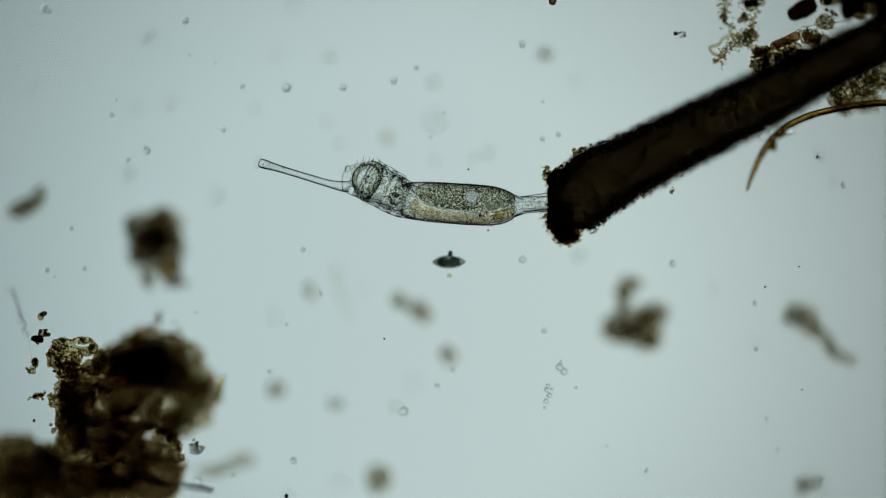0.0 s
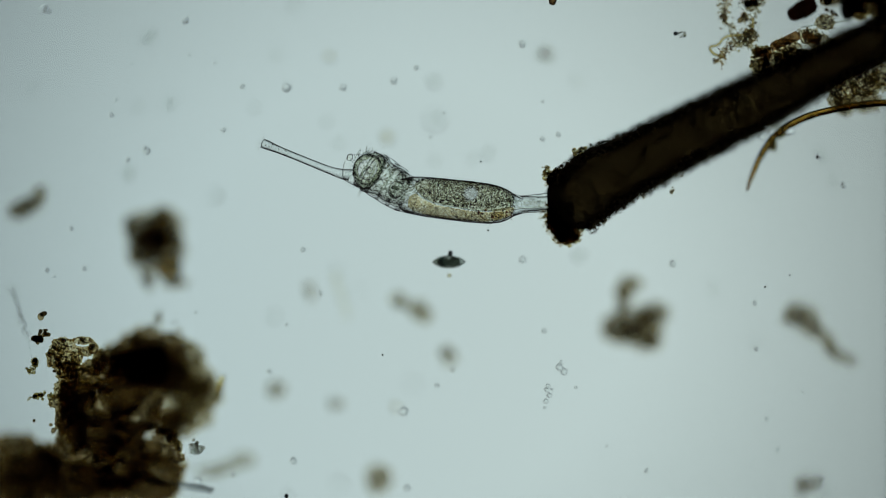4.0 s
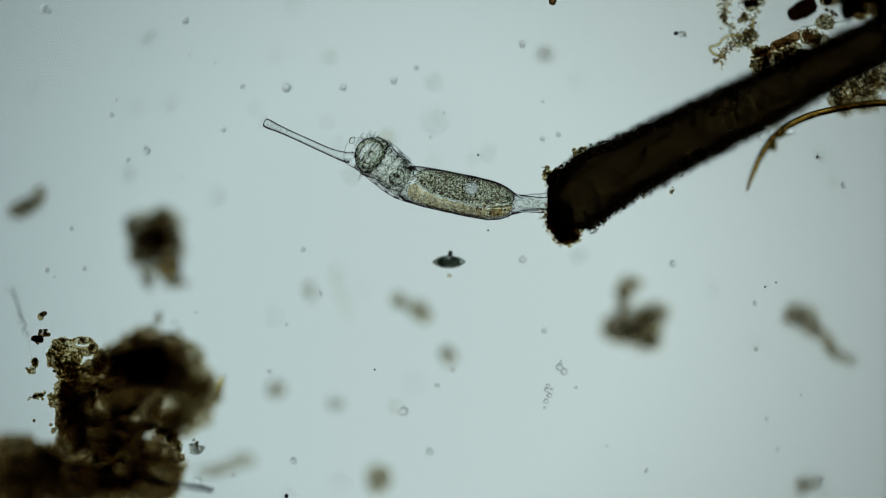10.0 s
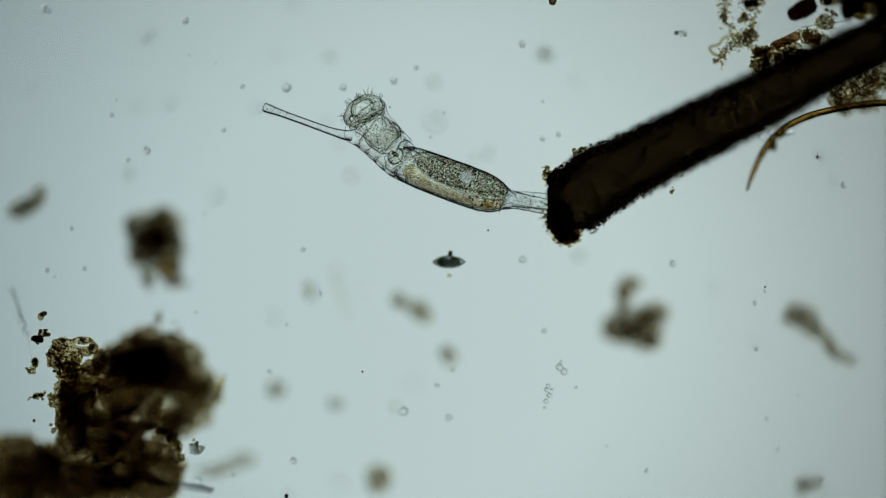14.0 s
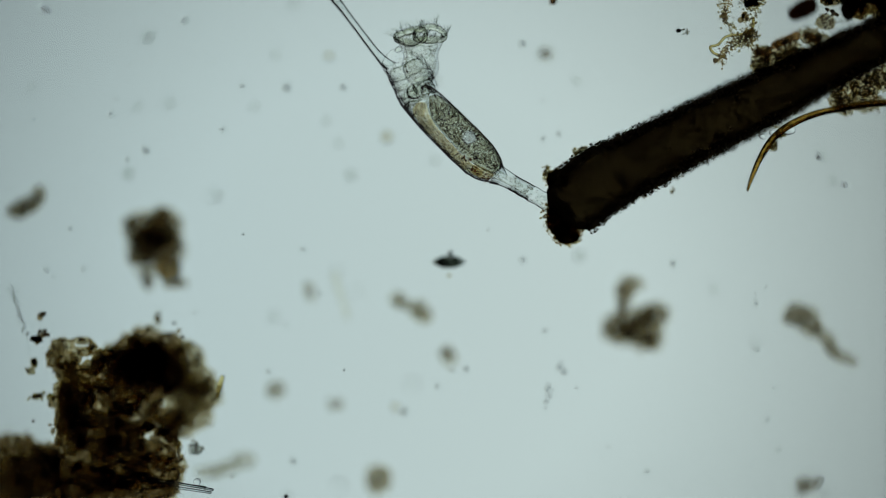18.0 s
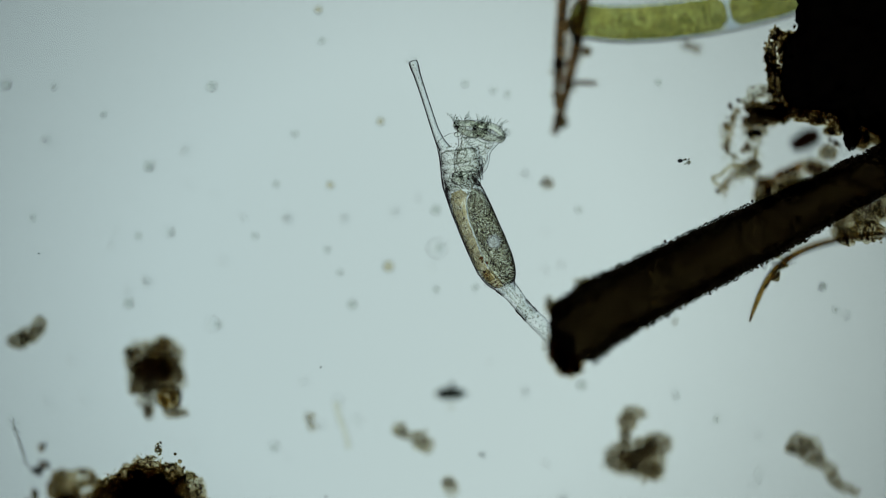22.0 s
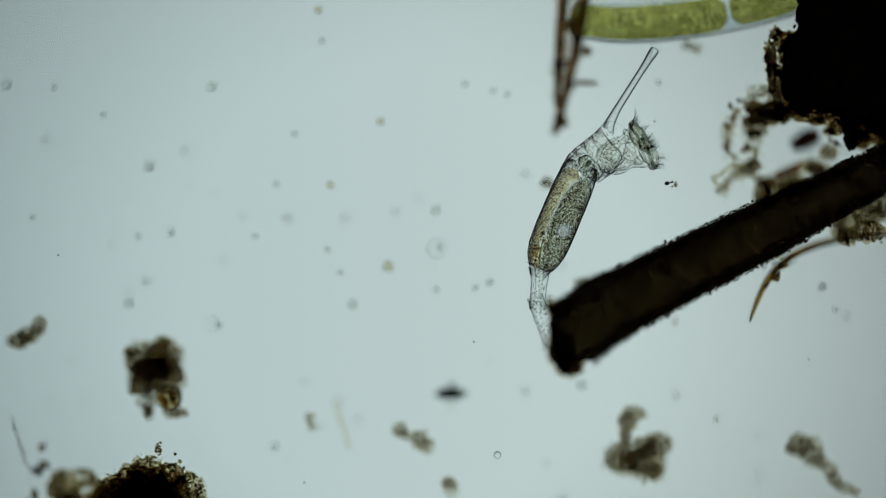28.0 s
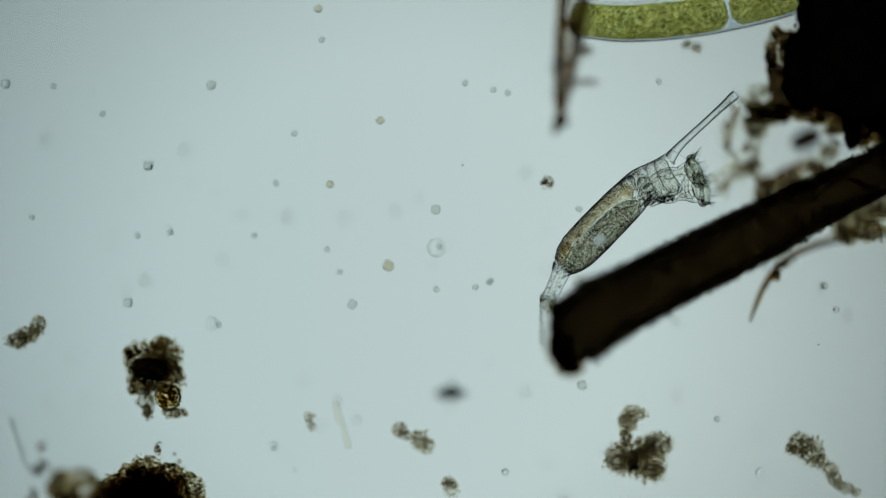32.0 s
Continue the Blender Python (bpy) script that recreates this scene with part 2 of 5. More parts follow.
def lump(centre, radii, seed, amount=0.25, freq=2.2, level=3):
    """One lobed, knobbly body."""
    v0, f0 = ICO[level]
    out = []
    for v in v0:
        q = Vector(v) * freq + Vector((seed * 3.1, seed * 1.7, seed))
        k = 1 + amount * (noise.noise(q) + 0.5 * noise.noise(q * 2.3) + 0.35 * noise.noise(q * 5.1))
        if level > 3:
            k += amount * 0.3 * noise.noise(q * 9.7)
        out.append(np.array(v) * k * np.array(radii) + np.array(centre))
    return np.array(out), f0


def smooth_line(pts, radii, step):
    """A smooth curve through the points, with radii between."""
    p, r = np.array(pts, float), np.array(radii, float)
    q = np.vstack([2 * p[0] - p[1], p, 2 * p[-1] - p[-2]])
    out, rad = [], []
    for i in range(len(p) - 1):
        a, b, c, d = q[i:i + 4]
        n = max(2, int(np.linalg.norm(c - b) / step))
        for k in range(n + (i == len(p) - 2)):
            u = k / n
            out.append(0.5 * (2 * b + (c - a) * u + (2 * a - 5 * b + 4 * c - d) * u * u + (3 * b - a - 3 * c + d) * u ** 3))
            rad.append(r[i] * (1 - u) + r[i + 1] * u)
    return np.array(out), np.array(rad)


def tube(pts, radii, step=0.01, sides=14, rough=0.0, freq=30.0, flat=1.0, seed=0, round_ends=True):
    """A swept body along a smooth curve; rough: relief in parts of the radius."""
    c, r = smooth_line(pts, radii, step)
    if round_ends:
        t0, t1 = c[1] - c[0], c[-1] - c[-2]
        t0, t1 = t0 / np.linalg.norm(t0), t1 / np.linalg.norm(t1)
        c = np.vstack([c[0] - t0 * r[0] * 0.55, c[0] - t0 * r[0] * 0.3, c, c[-1] + t1 * r[-1] * 0.3, c[-1] + t1 * r[-1] * 0.55])
        r = np.concatenate([[r[0] * 0.45, r[0] * 0.8], r, [r[-1] * 0.8, r[-1] * 0.45]])
    tan = np.gradient(c, axis=0)
    tan /= np.linalg.norm(tan, axis=1)[:, None]
    up = np.array([0, 0, 1.0])
    vs = []
    for p, t, rad in zip(c, tan, r):
        s = np.cross(up, t)
        s = s / (np.linalg.norm(s) + 1e-9)
        w = np.cross(t, s)
        for k in range(sides):
            a = 2 * math.pi * k / sides
            d = s * math.cos(a) + w * math.sin(a) * flat
            g = 1.0
            if rough:
                q = Vector((p + d * rad) * freq) + Vector((seed, seed, 0))
                g += rough * (noise.noise(q) + 0.6 * noise.noise(q * 2.7) + 0.4 * noise.noise(q * 6.3))
            vs.append(p + d * rad * g)
    n = len(c)
    fs = [(i * sides + k, i * sides + (k + 1) % sides, (i + 1) * sides + (k + 1) % sides, (i + 1) * sides + k)
          for i in range(n - 1) for k in range(sides)]
    vs += [c[0], c[-1]]
    fs += [(n * sides, (k + 1) % sides, k) for k in range(sides)]
    fs += [(n * sides + 1, (n - 1) * sides + k, (n - 1) * sides + (k + 1) % sides) for k in range(sides)]
    return np.array(vs), fs


def loft(rows, sides=36, step=4.0, wrinkle=0.0, seed=0, ends=True):
    """A body along x from rows (x, dorsal y, ventral y, half height) in micrometres."""
    rows = np.array(rows, float)
    c, _ = smooth_line(rows, np.ones(len(rows)), step)
    vs = []
    for x, a, b, h in c:
        for k in range(sides):
            u = 2 * math.pi * k / sides
            g = 1.0
            if wrinkle:
                g += wrinkle * noise.noise(Vector((x * 0.06 + seed, math.cos(u) * 1.2, math.sin(u) * 1.2)))
            vs.append((x, (a + b) / 2 + (a - b) / 2 * math.cos(u) * g, h * math.sin(u) * g))
    n = len(c)
    fs = [(i * sides + k, i * sides + (k + 1) % sides, (i + 1) * sides + (k + 1) % sides, (i + 1) * sides + k)
          for i in range(n - 1) for k in range(sides)]
    if ends:
        vs += [(c[0][0], (c[0][1] + c[0][2]) / 2, 0), (c[-1][0], (c[-1][1] + c[-1][2]) / 2, 0)]
        fs += [(n * sides, k, (k + 1) % sides) for k in range(sides)]
        fs += [(n * sides + 1, (n - 1) * sides + (k + 1) % sides, (n - 1) * sides + k) for k in range(sides)]
    fs = [tuple(reversed(f)) for f in fs]
    return np.array(vs) / 1000, fs


def base_at(name, x, y, z):
    ob = new(name)
    ob.empty_display_size = 0.01
    ob.location = place(x, y, z)
    return ob


def local(thing, pts):
    o = np.array(thing.location)
    return [np.array(place(*p)) - o for p in pts]

# ---- setting: slide and lamp of the microscope, plus an added edge-darkening plate ----
def box_mesh(name, x0, x1, y0, y1, z0, z1, mat):
    v = [(x, y, z) for z in (z0, z1) for y in (y0, y1) for x in (x0, x1)]
    f = [(0, 2, 3, 1), (4, 5, 7, 6), (0, 1, 5, 4), (2, 6, 7, 3), (0, 4, 6, 2), (1, 3, 7, 5)]
    return build_mesh(name, v, f, mat, False)


FLOOR = -0.178
slide = new("ground", box_mesh("ground", -3.0, 3.0, -2.5, 3.0, FLOOR - 0.15, FLOOR, "glass"))
tagged(slide, "clear glass microscope slide under the water film", "slide", "", "structure")


def ring_plate(name, half_x0, half_x1, half_y, outer, z, thick, mat):
    """A plate with a rectangular opening."""
    a = [(-outer, -outer), (outer, -outer), (outer, outer), (-outer, outer)]
    b = [(half_x0, -half_y), (half_x1, -half_y), (half_x1, half_y), (half_x0, half_y)]
    v = [(x, y, z) for x, y in a + b] + [(x, y, z - thick) for x, y in a + b]
    f = []
    for k in range(4):
        n = (k + 1) % 4
        f += [(k, n, n + 4, k + 4), (k + 8, k + 12, n + 12, n + 8), (k, k + 8, n + 8, n), (k + 4, n + 4, n + 12, k + 12)]
    return build_mesh(name, v, f, mat, False)


# Added plate, no seen part: its blurred edge dims the right of the field.
edge_dimmer = new("edge_dimmer", ring_plate("edge_dimmer", -1.164, 0.830, 0.962, 3.4, 0.0, 0.02, "black"))
tagged(edge_dimmer, "unseen black plate added below the slide to darken the right edge", "diaphragm", "", "structure")
EDGE_DIMMER_Z = -0.573

LAMP_Z, LAMP_R = -13.6, 2.30
lamp_v = [(0, 0, 0)] + [(LAMP_R * math.cos(k * math.pi / 48), LAMP_R * math.sin(k * math.pi / 48), 0) for k in range(96)]
lamp_v += [(x, y, -0.2) for x, y, z in lamp_v]
lamp_f = [(0, 1 + k, 1 + (k + 1) % 96) for k in range(96)]
lamp_f += [(97, 98 + (k + 1) % 96, 98 + k) for k in range(96)]
lamp_f += [(1 + k, 98 + k, 98 + (k + 1) % 96, 1 + (k + 1) % 96) for k in range(96)]
lamp_disc = new("backdrop", build_mesh("backdrop", lamp_v, lamp_f, "lamp", False))
tagged(lamp_disc, "pale blue lamp disc of the microscope, dimmer towards the left", "lamp", "", "structure")


# ---- debris ----
def spread(lobes, n, r, shell=0.5):
    """Points inside the lobes, with a loose outline."""
    w = np.array([a[3] * a[4] for a in lobes], float)
    pts = []
    for i in r.choice(len(lobes), n, p=w / w.sum()):
        x, y, z, a, b, c = lobes[i]
        d = r.normal(size=3)
        d /= np.linalg.norm(d)
        k = r.random() ** (0.45 - 0.2 * shell) * (0.9 + (0.25 + 0.3 * shell) * r.random() ** 3)
        pts.append((x + d[0] * a * k, y + d[1] * b * k, z + d[2] * c * k))
    return pts


def debris(name, label, category, lobes, cover, small, large, mats, seed=1, shell=0.4, core=None, core_size=0.7, cores=99, level=1, film=None, film_size=0.8):
    """A flake of rotted matter: grains that cover its lobes about so many times over; core: the solid heart of the first lobes; film: the slime that binds them."""
    r = np.random.default_rng(seed)
    x0 = sum(a[0] for a in lobes) / len(lobes)
    y0 = sum(a[1] for a in lobes) / len(lobes)
    thing = base_at(name, x0, y0, min(a[2] - a[5] for a in lobes))
    tagged(thing, label, category)
    for i, (x, y, z, a, b, c) in enumerate(lobes[:cores] if core else []):
        v, f = lump(local(thing, [(x, y, z)])[0], np.array((a, b, c)) * core_size / 1000, seed + i * 1.3, 0.22, 3.4, 4)
        part("core", build_mesh("core", v, f, core, True, False), thing)
    for i, (x, y, z, a, b, c) in enumerate(lobes if film else []):
        v, f = lump(local(thing, [(x, y, z)])[0], np.array((a, b, c)) * film_size / 1000, seed + i * 1.7, 0.34, 3.2, 4)
        part("slime", build_mesh("slime", v, f, film, True, False), thing)
    area = sum(math.pi * a[3] * a[4] for a in lobes) * cover
    for m, share in mats:
        sizes = small + (large - small) * r.random(60000) ** 2.4
        n = min(30000, int(np.searchsorted(np.cumsum(math.pi * sizes ** 2), area * share)) + 3)
        pts = local(thing, spread(lobes, n, r, shell))
        part("grit", build_mesh("grit", *granules(pts, sizes[:n] / 1000, r, level, 0.3, 0.4), m, True, False), thing, "", "stuff")
    return thing


def sprinkle(name, label, category, pts, small, large, mat, seed=3, level=2):
    """A loose cluster of granules."""
    r = np.random.default_rng(seed)
    thing = base_at(name, pts[0][0], pts[0][1], pts[0][2])
    tagged(thing, label, category)
    sizes = (small + (large - small) * r.random(len(pts))) / 1000
    part("grit", build_mesh("grit", *granules(local(thing, pts), sizes, r, level), mat, True, False), thing, "", "stuff")
    return thing


def string_of(line, n, wide, seed):
    """Points strewn along a line."""
    r = np.random.default_rng(seed)
    c, _ = smooth_line(line, np.ones(len(line)), 2.0)
    return [tuple(c[i] + r.normal(size=3) * wide) for i in r.integers(0, len(c), n)]


# ---- the dark tube on which the animal sits ----
def detritus_tube():
    line = [(1008, 362, -18), (1060, 322, -26), (1110, 296, -38), (1220, 240, -62), (1340, 181, -73), (1475, 111, -78),
            (1545, 78, -79), (1760, -25, -80)]
    radii = [0.056, 0.056, 0.053, 0.050, 0.047, 0.039, 0.039, 0.041]
    thing = base_at("detritus_tube", 1060, 322, -110)
    tagged(thing, "thick dark brown tube of packed detritus with a furry skin", "tube")
    pts = local(thing, line)
    part("tube_wall", build_mesh("tube_wall", *tube(pts, radii, 0.004, 72, 0.05, 28, 1.0, 2), "packed"), thing)
    r = np.random.default_rng(5)
    c, rad = smooth_line(pts, radii, 0.002)
    tan = np.gradient(c, axis=0)
    tan /= np.linalg.norm(tan, axis=1)[:, None]
    skin, sizes = [], []
    for k, i in enumerate(r.integers(0, len(c), 30000)):
        s = np.cross((0, 0, 1.0), tan[i])
        s /= np.linalg.norm(s)
        a = r.normal() * 0.30 + math.pi * (k % 2)
        d = s * math.cos(a) + np.cross(tan[i], s) * math.sin(a)
        skin.append(c[i] + d * rad[i] * (0.975 + 0.07 * r.random() + 0.17 * r.random() ** 5))
        sizes.append(0.0006 + 0.0020 * r.random() ** 3)
    part("skin_grit", build_mesh("skin_grit", *granules(skin, sizes, r, 1), "tube", True, False), thing, "", "stuff")
    crust, sizes = [], []
    for i in r.integers(0, len(c), 20000):
        s = np.cross((0, 0, 1.0), tan[i])
        s /= np.linalg.norm(s)
        a = r.random() * math.pi
        crust.append(c[i] + (s * math.cos(a) + np.cross(tan[i], s) * math.sin(a)) * rad[i] * (0.99 + 0.05 * r.random()))
        sizes.append(0.0006 + 0.0018 * r.random() ** 2)
    part("crust_grit", build_mesh("crust_grit", *granules(crust, sizes, r, 1), "brown", True, False), thing, "dark brown crumbs", "stuff")
    # the cut end, with the lump below it
    end = [(990, 385, -18, 26, 34, 34), (1004, 414, -14, 24, 20, 20), (985, 318, -18, 20, 18, 30)]
    for i, (x, y, z, a, b, h) in enumerate(end):
        v, f = lump(local(thing, [(x, y, z)])[0], (a / 1200, b / 1200, h / 1200), 9 + i, 0.35, 3.4, 4)
        part("end_lump", build_mesh("end_lump", v, f, "russet", True, False), thing)
    pts = local(thing, spread(end, 5200, r, 0.55))
    part("end_grit", build_mesh("end_grit", *granules(pts, (0.7 + 2.4 * r.random(5200) ** 3) / 1000, r, 1), "brown", True, False), thing, "", "stuff")
    pts = local(thing, spread(end, 420, r, 1.0))
    part("rim_grit", build_mesh("rim_grit", *granules(pts, (1.0 + 2.2 * r.random(420)) / 1000, r, 1), "olive", True, False), thing, "", "stuff")
    knobs = [(1020, 270, -10, 11, 8, 8), (967, 303, -8, 8, 8, 8), (1032, 265, -12, 6, 5, 6)]
    pts = local(thing, spread(knobs, 60, r, 0.4))
    part("knob_grit", build_mesh("knob_grit", *granules(pts, (1.2 + 2.6 * r.random(60)) / 1000, r, 2), "spark", True, False), thing, "", "stuff")
    tufts = [(1190, 338, -5, 6, 7, 6), (1070, 388, -10, 4, 8, 4), (1140, 348, -20, 5, 4, 4), (1205, 312, -15, 5, 4, 4), (1090, 372, -20, 4, 5, 4)]
    pts = local(thing, spread(tufts, 60, r, 0.4))
    part("tuft", build_mesh("tuft", *granules(pts, (1.0 + 1.8 * r.random(60)) / 1000, r, 1), "dust", True, False), thing, "", "stuff")


detritus_tube()

# the big heap
HEAP = [(250, 640, -96, 70, 44, 26), (246, 628, -88, 50, 38, 24), (262, 662, -100, 70, 40, 26), (258, 612, -94, 34, 34, 30), (256, 648, -92, 50, 42, 36), (222, 652, -84, 46, 34, 30), (294, 644, -102, 44, 42, 30), (222, 692, -82, 46, 34, 34), (296, 618, -102, 32, 28, 24), (264, 680, -94, 44, 34, 28),
        (175, 720, -62, 62, 46, 34), (150, 800, -68, 58, 62, 34), (216, 806, -68, 54, 50, 34), (225, 876, -72, 88, 44, 34), (238, 730, -68, 46, 34, 30), (136, 712, -44, 34, 46, 22), (128, 765, -44, 28, 40, 20),
        (45, 830, -102, 72, 54, 36), (20, 800, -108, 56, 36, 28), (100, 850, -84, 66, 50, 36), (60, 876, -62, 76, 44, 28), (10, 866, -90, 50, 40, 26), (270, 846, -62, 56, 46, 26), (286, 828, -64, 40, 36, 24), (160, 866, -72, 66, 46, 34),
        (84, 806, -94, 30, 24, 18), (180, 766, -60, 60, 40, 24), (190, 655, -60, 28, 38, 18), (286, 740, -88, 34, 24, 22), (272, 804, -66, 42, 25, 18), (226, 776, -64, 36, 32, 20), (302, 764, -80, 20, 16, 12), (290, 780, -70, 28, 18, 14), (252, 756, -66, 20, 14, 12), (308, 742, -92, 26, 18, 12), (185, 838, -50, 66, 34, 20)]
debris("detritus_heap", "large dark brown heap of crumbly rotted plant matter", "debris", HEAP, 1.35, 0.7, 3.2, [("earth", 0.45), ("brown", 0.45), ("spark", 0.10)], 11, 0.4, "soot", 0.45, 1, film="mull", film_size=0.95)
SHOULDER = [(330, 640, -98, 34, 34, 24), (346, 672, -98, 34, 30, 20), (366, 696, -100, 28, 28, 18), (338, 705, -98, 44, 34, 20), (344, 732, -98, 34, 28, 18), (316, 752, -98, 34, 24, 16), (320, 680, -98, 34, 34, 18)]
debris("detritus_shoulder", "grey-brown translucent crumbs on the heap's far shoulder", "debris", SHOULDER, 1.7, 0.9, 3.4, [("dust", 0.5), ("earth", 0.5)], 16, 0.4, film="haze", film_size=1.0)
LIGHT = [(152, 622, -6, 13, 9, 8), (162, 650, -8, 16, 14, 10), (136, 630, -4, 10, 16, 8), (112, 611, 0, 21, 13, 12), (96, 632, 0, 13, 19, 12), (120, 640, 0, 20, 18, 12), (146, 603, 0, 18, 7, 8), (165, 616, -4, 9, 11, 10), (176, 640, -10, 12, 22, 14), (140, 670, -6, 36, 18, 14), (110, 690, -4, 15, 16, 10), (124, 656, -4, 24, 16, 12),
         (98, 712, 0, 12, 10, 10), (118, 742, -4, 20, 24, 12), (140, 700, -10, 30, 30, 14)]
debris("detritus_fringe", "crumbly olive-brown granules fringing the dark heap", "debris", LIGHT, 1.3, 0.5, 2.2, [("olive", 0.40), ("earth", 0.25), ("dusk", 0.05), ("dust", 0.30)], 12, 0.35, level=2, film="loam", film_size=1.0)
CRUST = [(178, 690, -4, 30, 26, 8), (176, 742, -2, 34, 24, 8), (205, 730, -4, 34, 14, 8), (150, 785, -8, 44, 34, 8), (215, 800, -8, 44, 34, 8), (100, 835, -12, 36, 28, 8), (225, 856, -8, 60, 28, 8), (30, 815, -8, 24, 14, 8), (250, 725, -6, 34, 16, 8), (130, 720, -4, 24, 30, 8)]
debris("detritus_crust", "fine amber and olive granules crusting the brown heap", "debris", CRUST, 1.1, 0.6, 2.4, [("spark", 0.3), ("brown", 0.3), ("amber", 0.3), ("dusk", 0.1)], 15, 0.2)
TOP = [(270, 582, -84, 18, 8, 10), (280, 562, -86, 7, 12, 6), (300, 594, -84, 22, 8, 8), (240, 602, -80, 22, 12, 12), (200, 622, -76, 26, 10, 10), (330, 614, -86, 18, 12, 8), (350, 640, -88, 8, 18, 8)]
debris("detritus_crest", "small dark granules on the crest of the heap", "debris", TOP, 1.2, 0.7, 2.6, [("dusk", 0.3), ("olive", 0.7)], 13, 0.5, level=2)
SIDE = [(266, 754, -4, 14, 8, 8), (286, 764, -3, 14, 9, 8), (304, 776, -3, 12, 11, 8), (314, 792, -3, 10, 14, 8), (320, 810, -4, 8, 10, 8), (280, 712, -6, 12, 12, 10)]
debris("detritus_ridge", "amber brown granules along the heap's near ridge", "debris", SIDE, 2.2, 0.6, 2.4, [("amber", 0.7), ("spark", 0.3)], 14, 0.3, film="haze")
sprinkle("granule_cluster", "dark round granules on the heap's loose fringe", "granules", [(112, 603, 6), (131, 601, 6), (145, 602, 6), (96, 657, 8), (104, 660, 8), (122, 643, 8), (87, 646, 6), (95, 615, 6), (90, 628, 6), (163, 612, 6), (118, 682, 4), (90, 717, 4), (108, 708, 4), (102, 752, 4), (95, 762, 4)], 2.6, 5.2, "dusk", 10)
sprinkle("granule_cluster", "small cluster of clear granules beside the heap", "granules", spread([(347, 792, 0, 13, 12, 6)], 46, np.random.default_rng(4), 0.3), 1.5, 4.0, "glint", 4)
sprinkle("granule_cluster", "dark specks and granules above the heap", "granules", spread([(78, 592, 0, 12, 9, 5), (66, 600, 0, 10, 7, 4)], 26, np.random.default_rng(5), 0.2), 2, 5.5, "dusk", 5)
sprinkle("granule_cluster", "pair of dark brown oval grains in the water", "granules", [(72, 561, 0), (77, 556, 0)], 5, 6.5, "dusk", 6)
sprinkle("granule_cluster", "olive granules floating by the heap", "granules", spread([(57, 655, 0, 9, 10, 6), (62, 640, 0, 5, 8, 4)], 22, np.random.default_rng(7), 0.2), 2, 5, "olive", 7)
sprinkle("granule_cluster", "string of olive granules beside the heap", "granules", string_of([(55, 705, 0), (75, 698, 0), (96, 703, 0)], 34, 3.5, 8), 2, 5, "olive", 8)
sprinkle("granule_cluster", "few dark specks near the heap's crest", "granules", [(318, 585, -70), (325, 596, -60), (310, 572, -75), (60, 745, 0), (90, 752, 0)], 2, 4, "dusk", 9)


def needle_bundle():
    thing = base_at("needle_bundle", 330, 860, -20)
    tagged(thing, "bundle of clear glassy needles sticking out of the heap", "needle")
    for k, (a, b) in enumerate([((250, 843, -42), (378, 866, -34)), ((250, 852, -44), (374, 871, -36)), ((262, 848, -36), (365, 862, -32))]):
        part("needle", build_mesh("needle", *tube(local(thing, [a, b]), [0.0028, 0.0024], 0.02, 12), "needle"), thing)
    v, f = lump(local(thing, [(350, 852, -38)])[0], (0.0065, 0.0065, 0.0065), 2, 0.05)
    part("bead", build_mesh("bead", v, f, "bead", True, False), thing)


needle_bundle()
fleck = base_at("pale_fleck", 389, 690, -66)
tagged(fleck, "pale yellow oblong fleck at the heap's edge", "fleck")
part("body", build_mesh("body", *tube(local(fleck, [(386, 702, -58), (390, 684, -58), (395, 666, -58)]), [0.0048, 0.0050, 0.0040], 0.004, 16, 0.08, 60, 0.6), "straw"), fleck)

# settled flakes
FLAKE = [(258, 405, -141, 36, 31, 26), (290, 402, -141, 34, 34, 26), (252, 436, -141, 25, 31, 22), (298, 428, -141, 27, 29, 22), (272, 432, -141, 38, 31, 26), (287, 378, -141, 18, 13, 12), (230, 394, -141, 10, 11, 8),
         (238, 460, -139, 10, 10, 8), (310, 500, -139, 22, 10, 10)]
flake = debris("detritus_flake", "dark brown crumbly flake settled on the slide", "debris", FLAKE, 2.3, 0.8, 3.2, [("earth", 0.60), ("brown", 0.30), ("dusk", 0.10)], 21, 0.4, level=2, film="mist", film_size=1.0)
r = np.random.default_rng(78)
pale = [(262, 476, -141, 22, 22, 14), (264, 502, -139, 11, 15, 8), (320, 444, -141, 12, 20, 10), (278, 458, -141, 29, 11, 12)]
pts = local(flake, spread(pale, 520, r, 0.4))
part("grit", build_mesh("grit", *granules(pts, (1.0 + 2.6 * r.random(520) ** 2) / 1000, r, 2, 0.3, 0.4), "dust", True, False), flake, "paler loose grains", "stuff")
v, f = lump(local(flake, [(299, 473, -123)])[0], (0.0235, 0.0235, 0.020), 5, 0.05, 6)
cyst = part("cyst", build_mesh("cyst", v, f, "cyst", True, False), flake, "round amber cyst with a granular inside")
pts = local(flake, spread([(299, 473, -123, 22, 22, 15)], 260, r, 0.55))
part("grit", build_mesh("grit", *granules(pts, (1.1 + 1.9 * r.random(260)) / 1000, r, 2), "amber", True, False), cyst, "amber grains", "stuff")

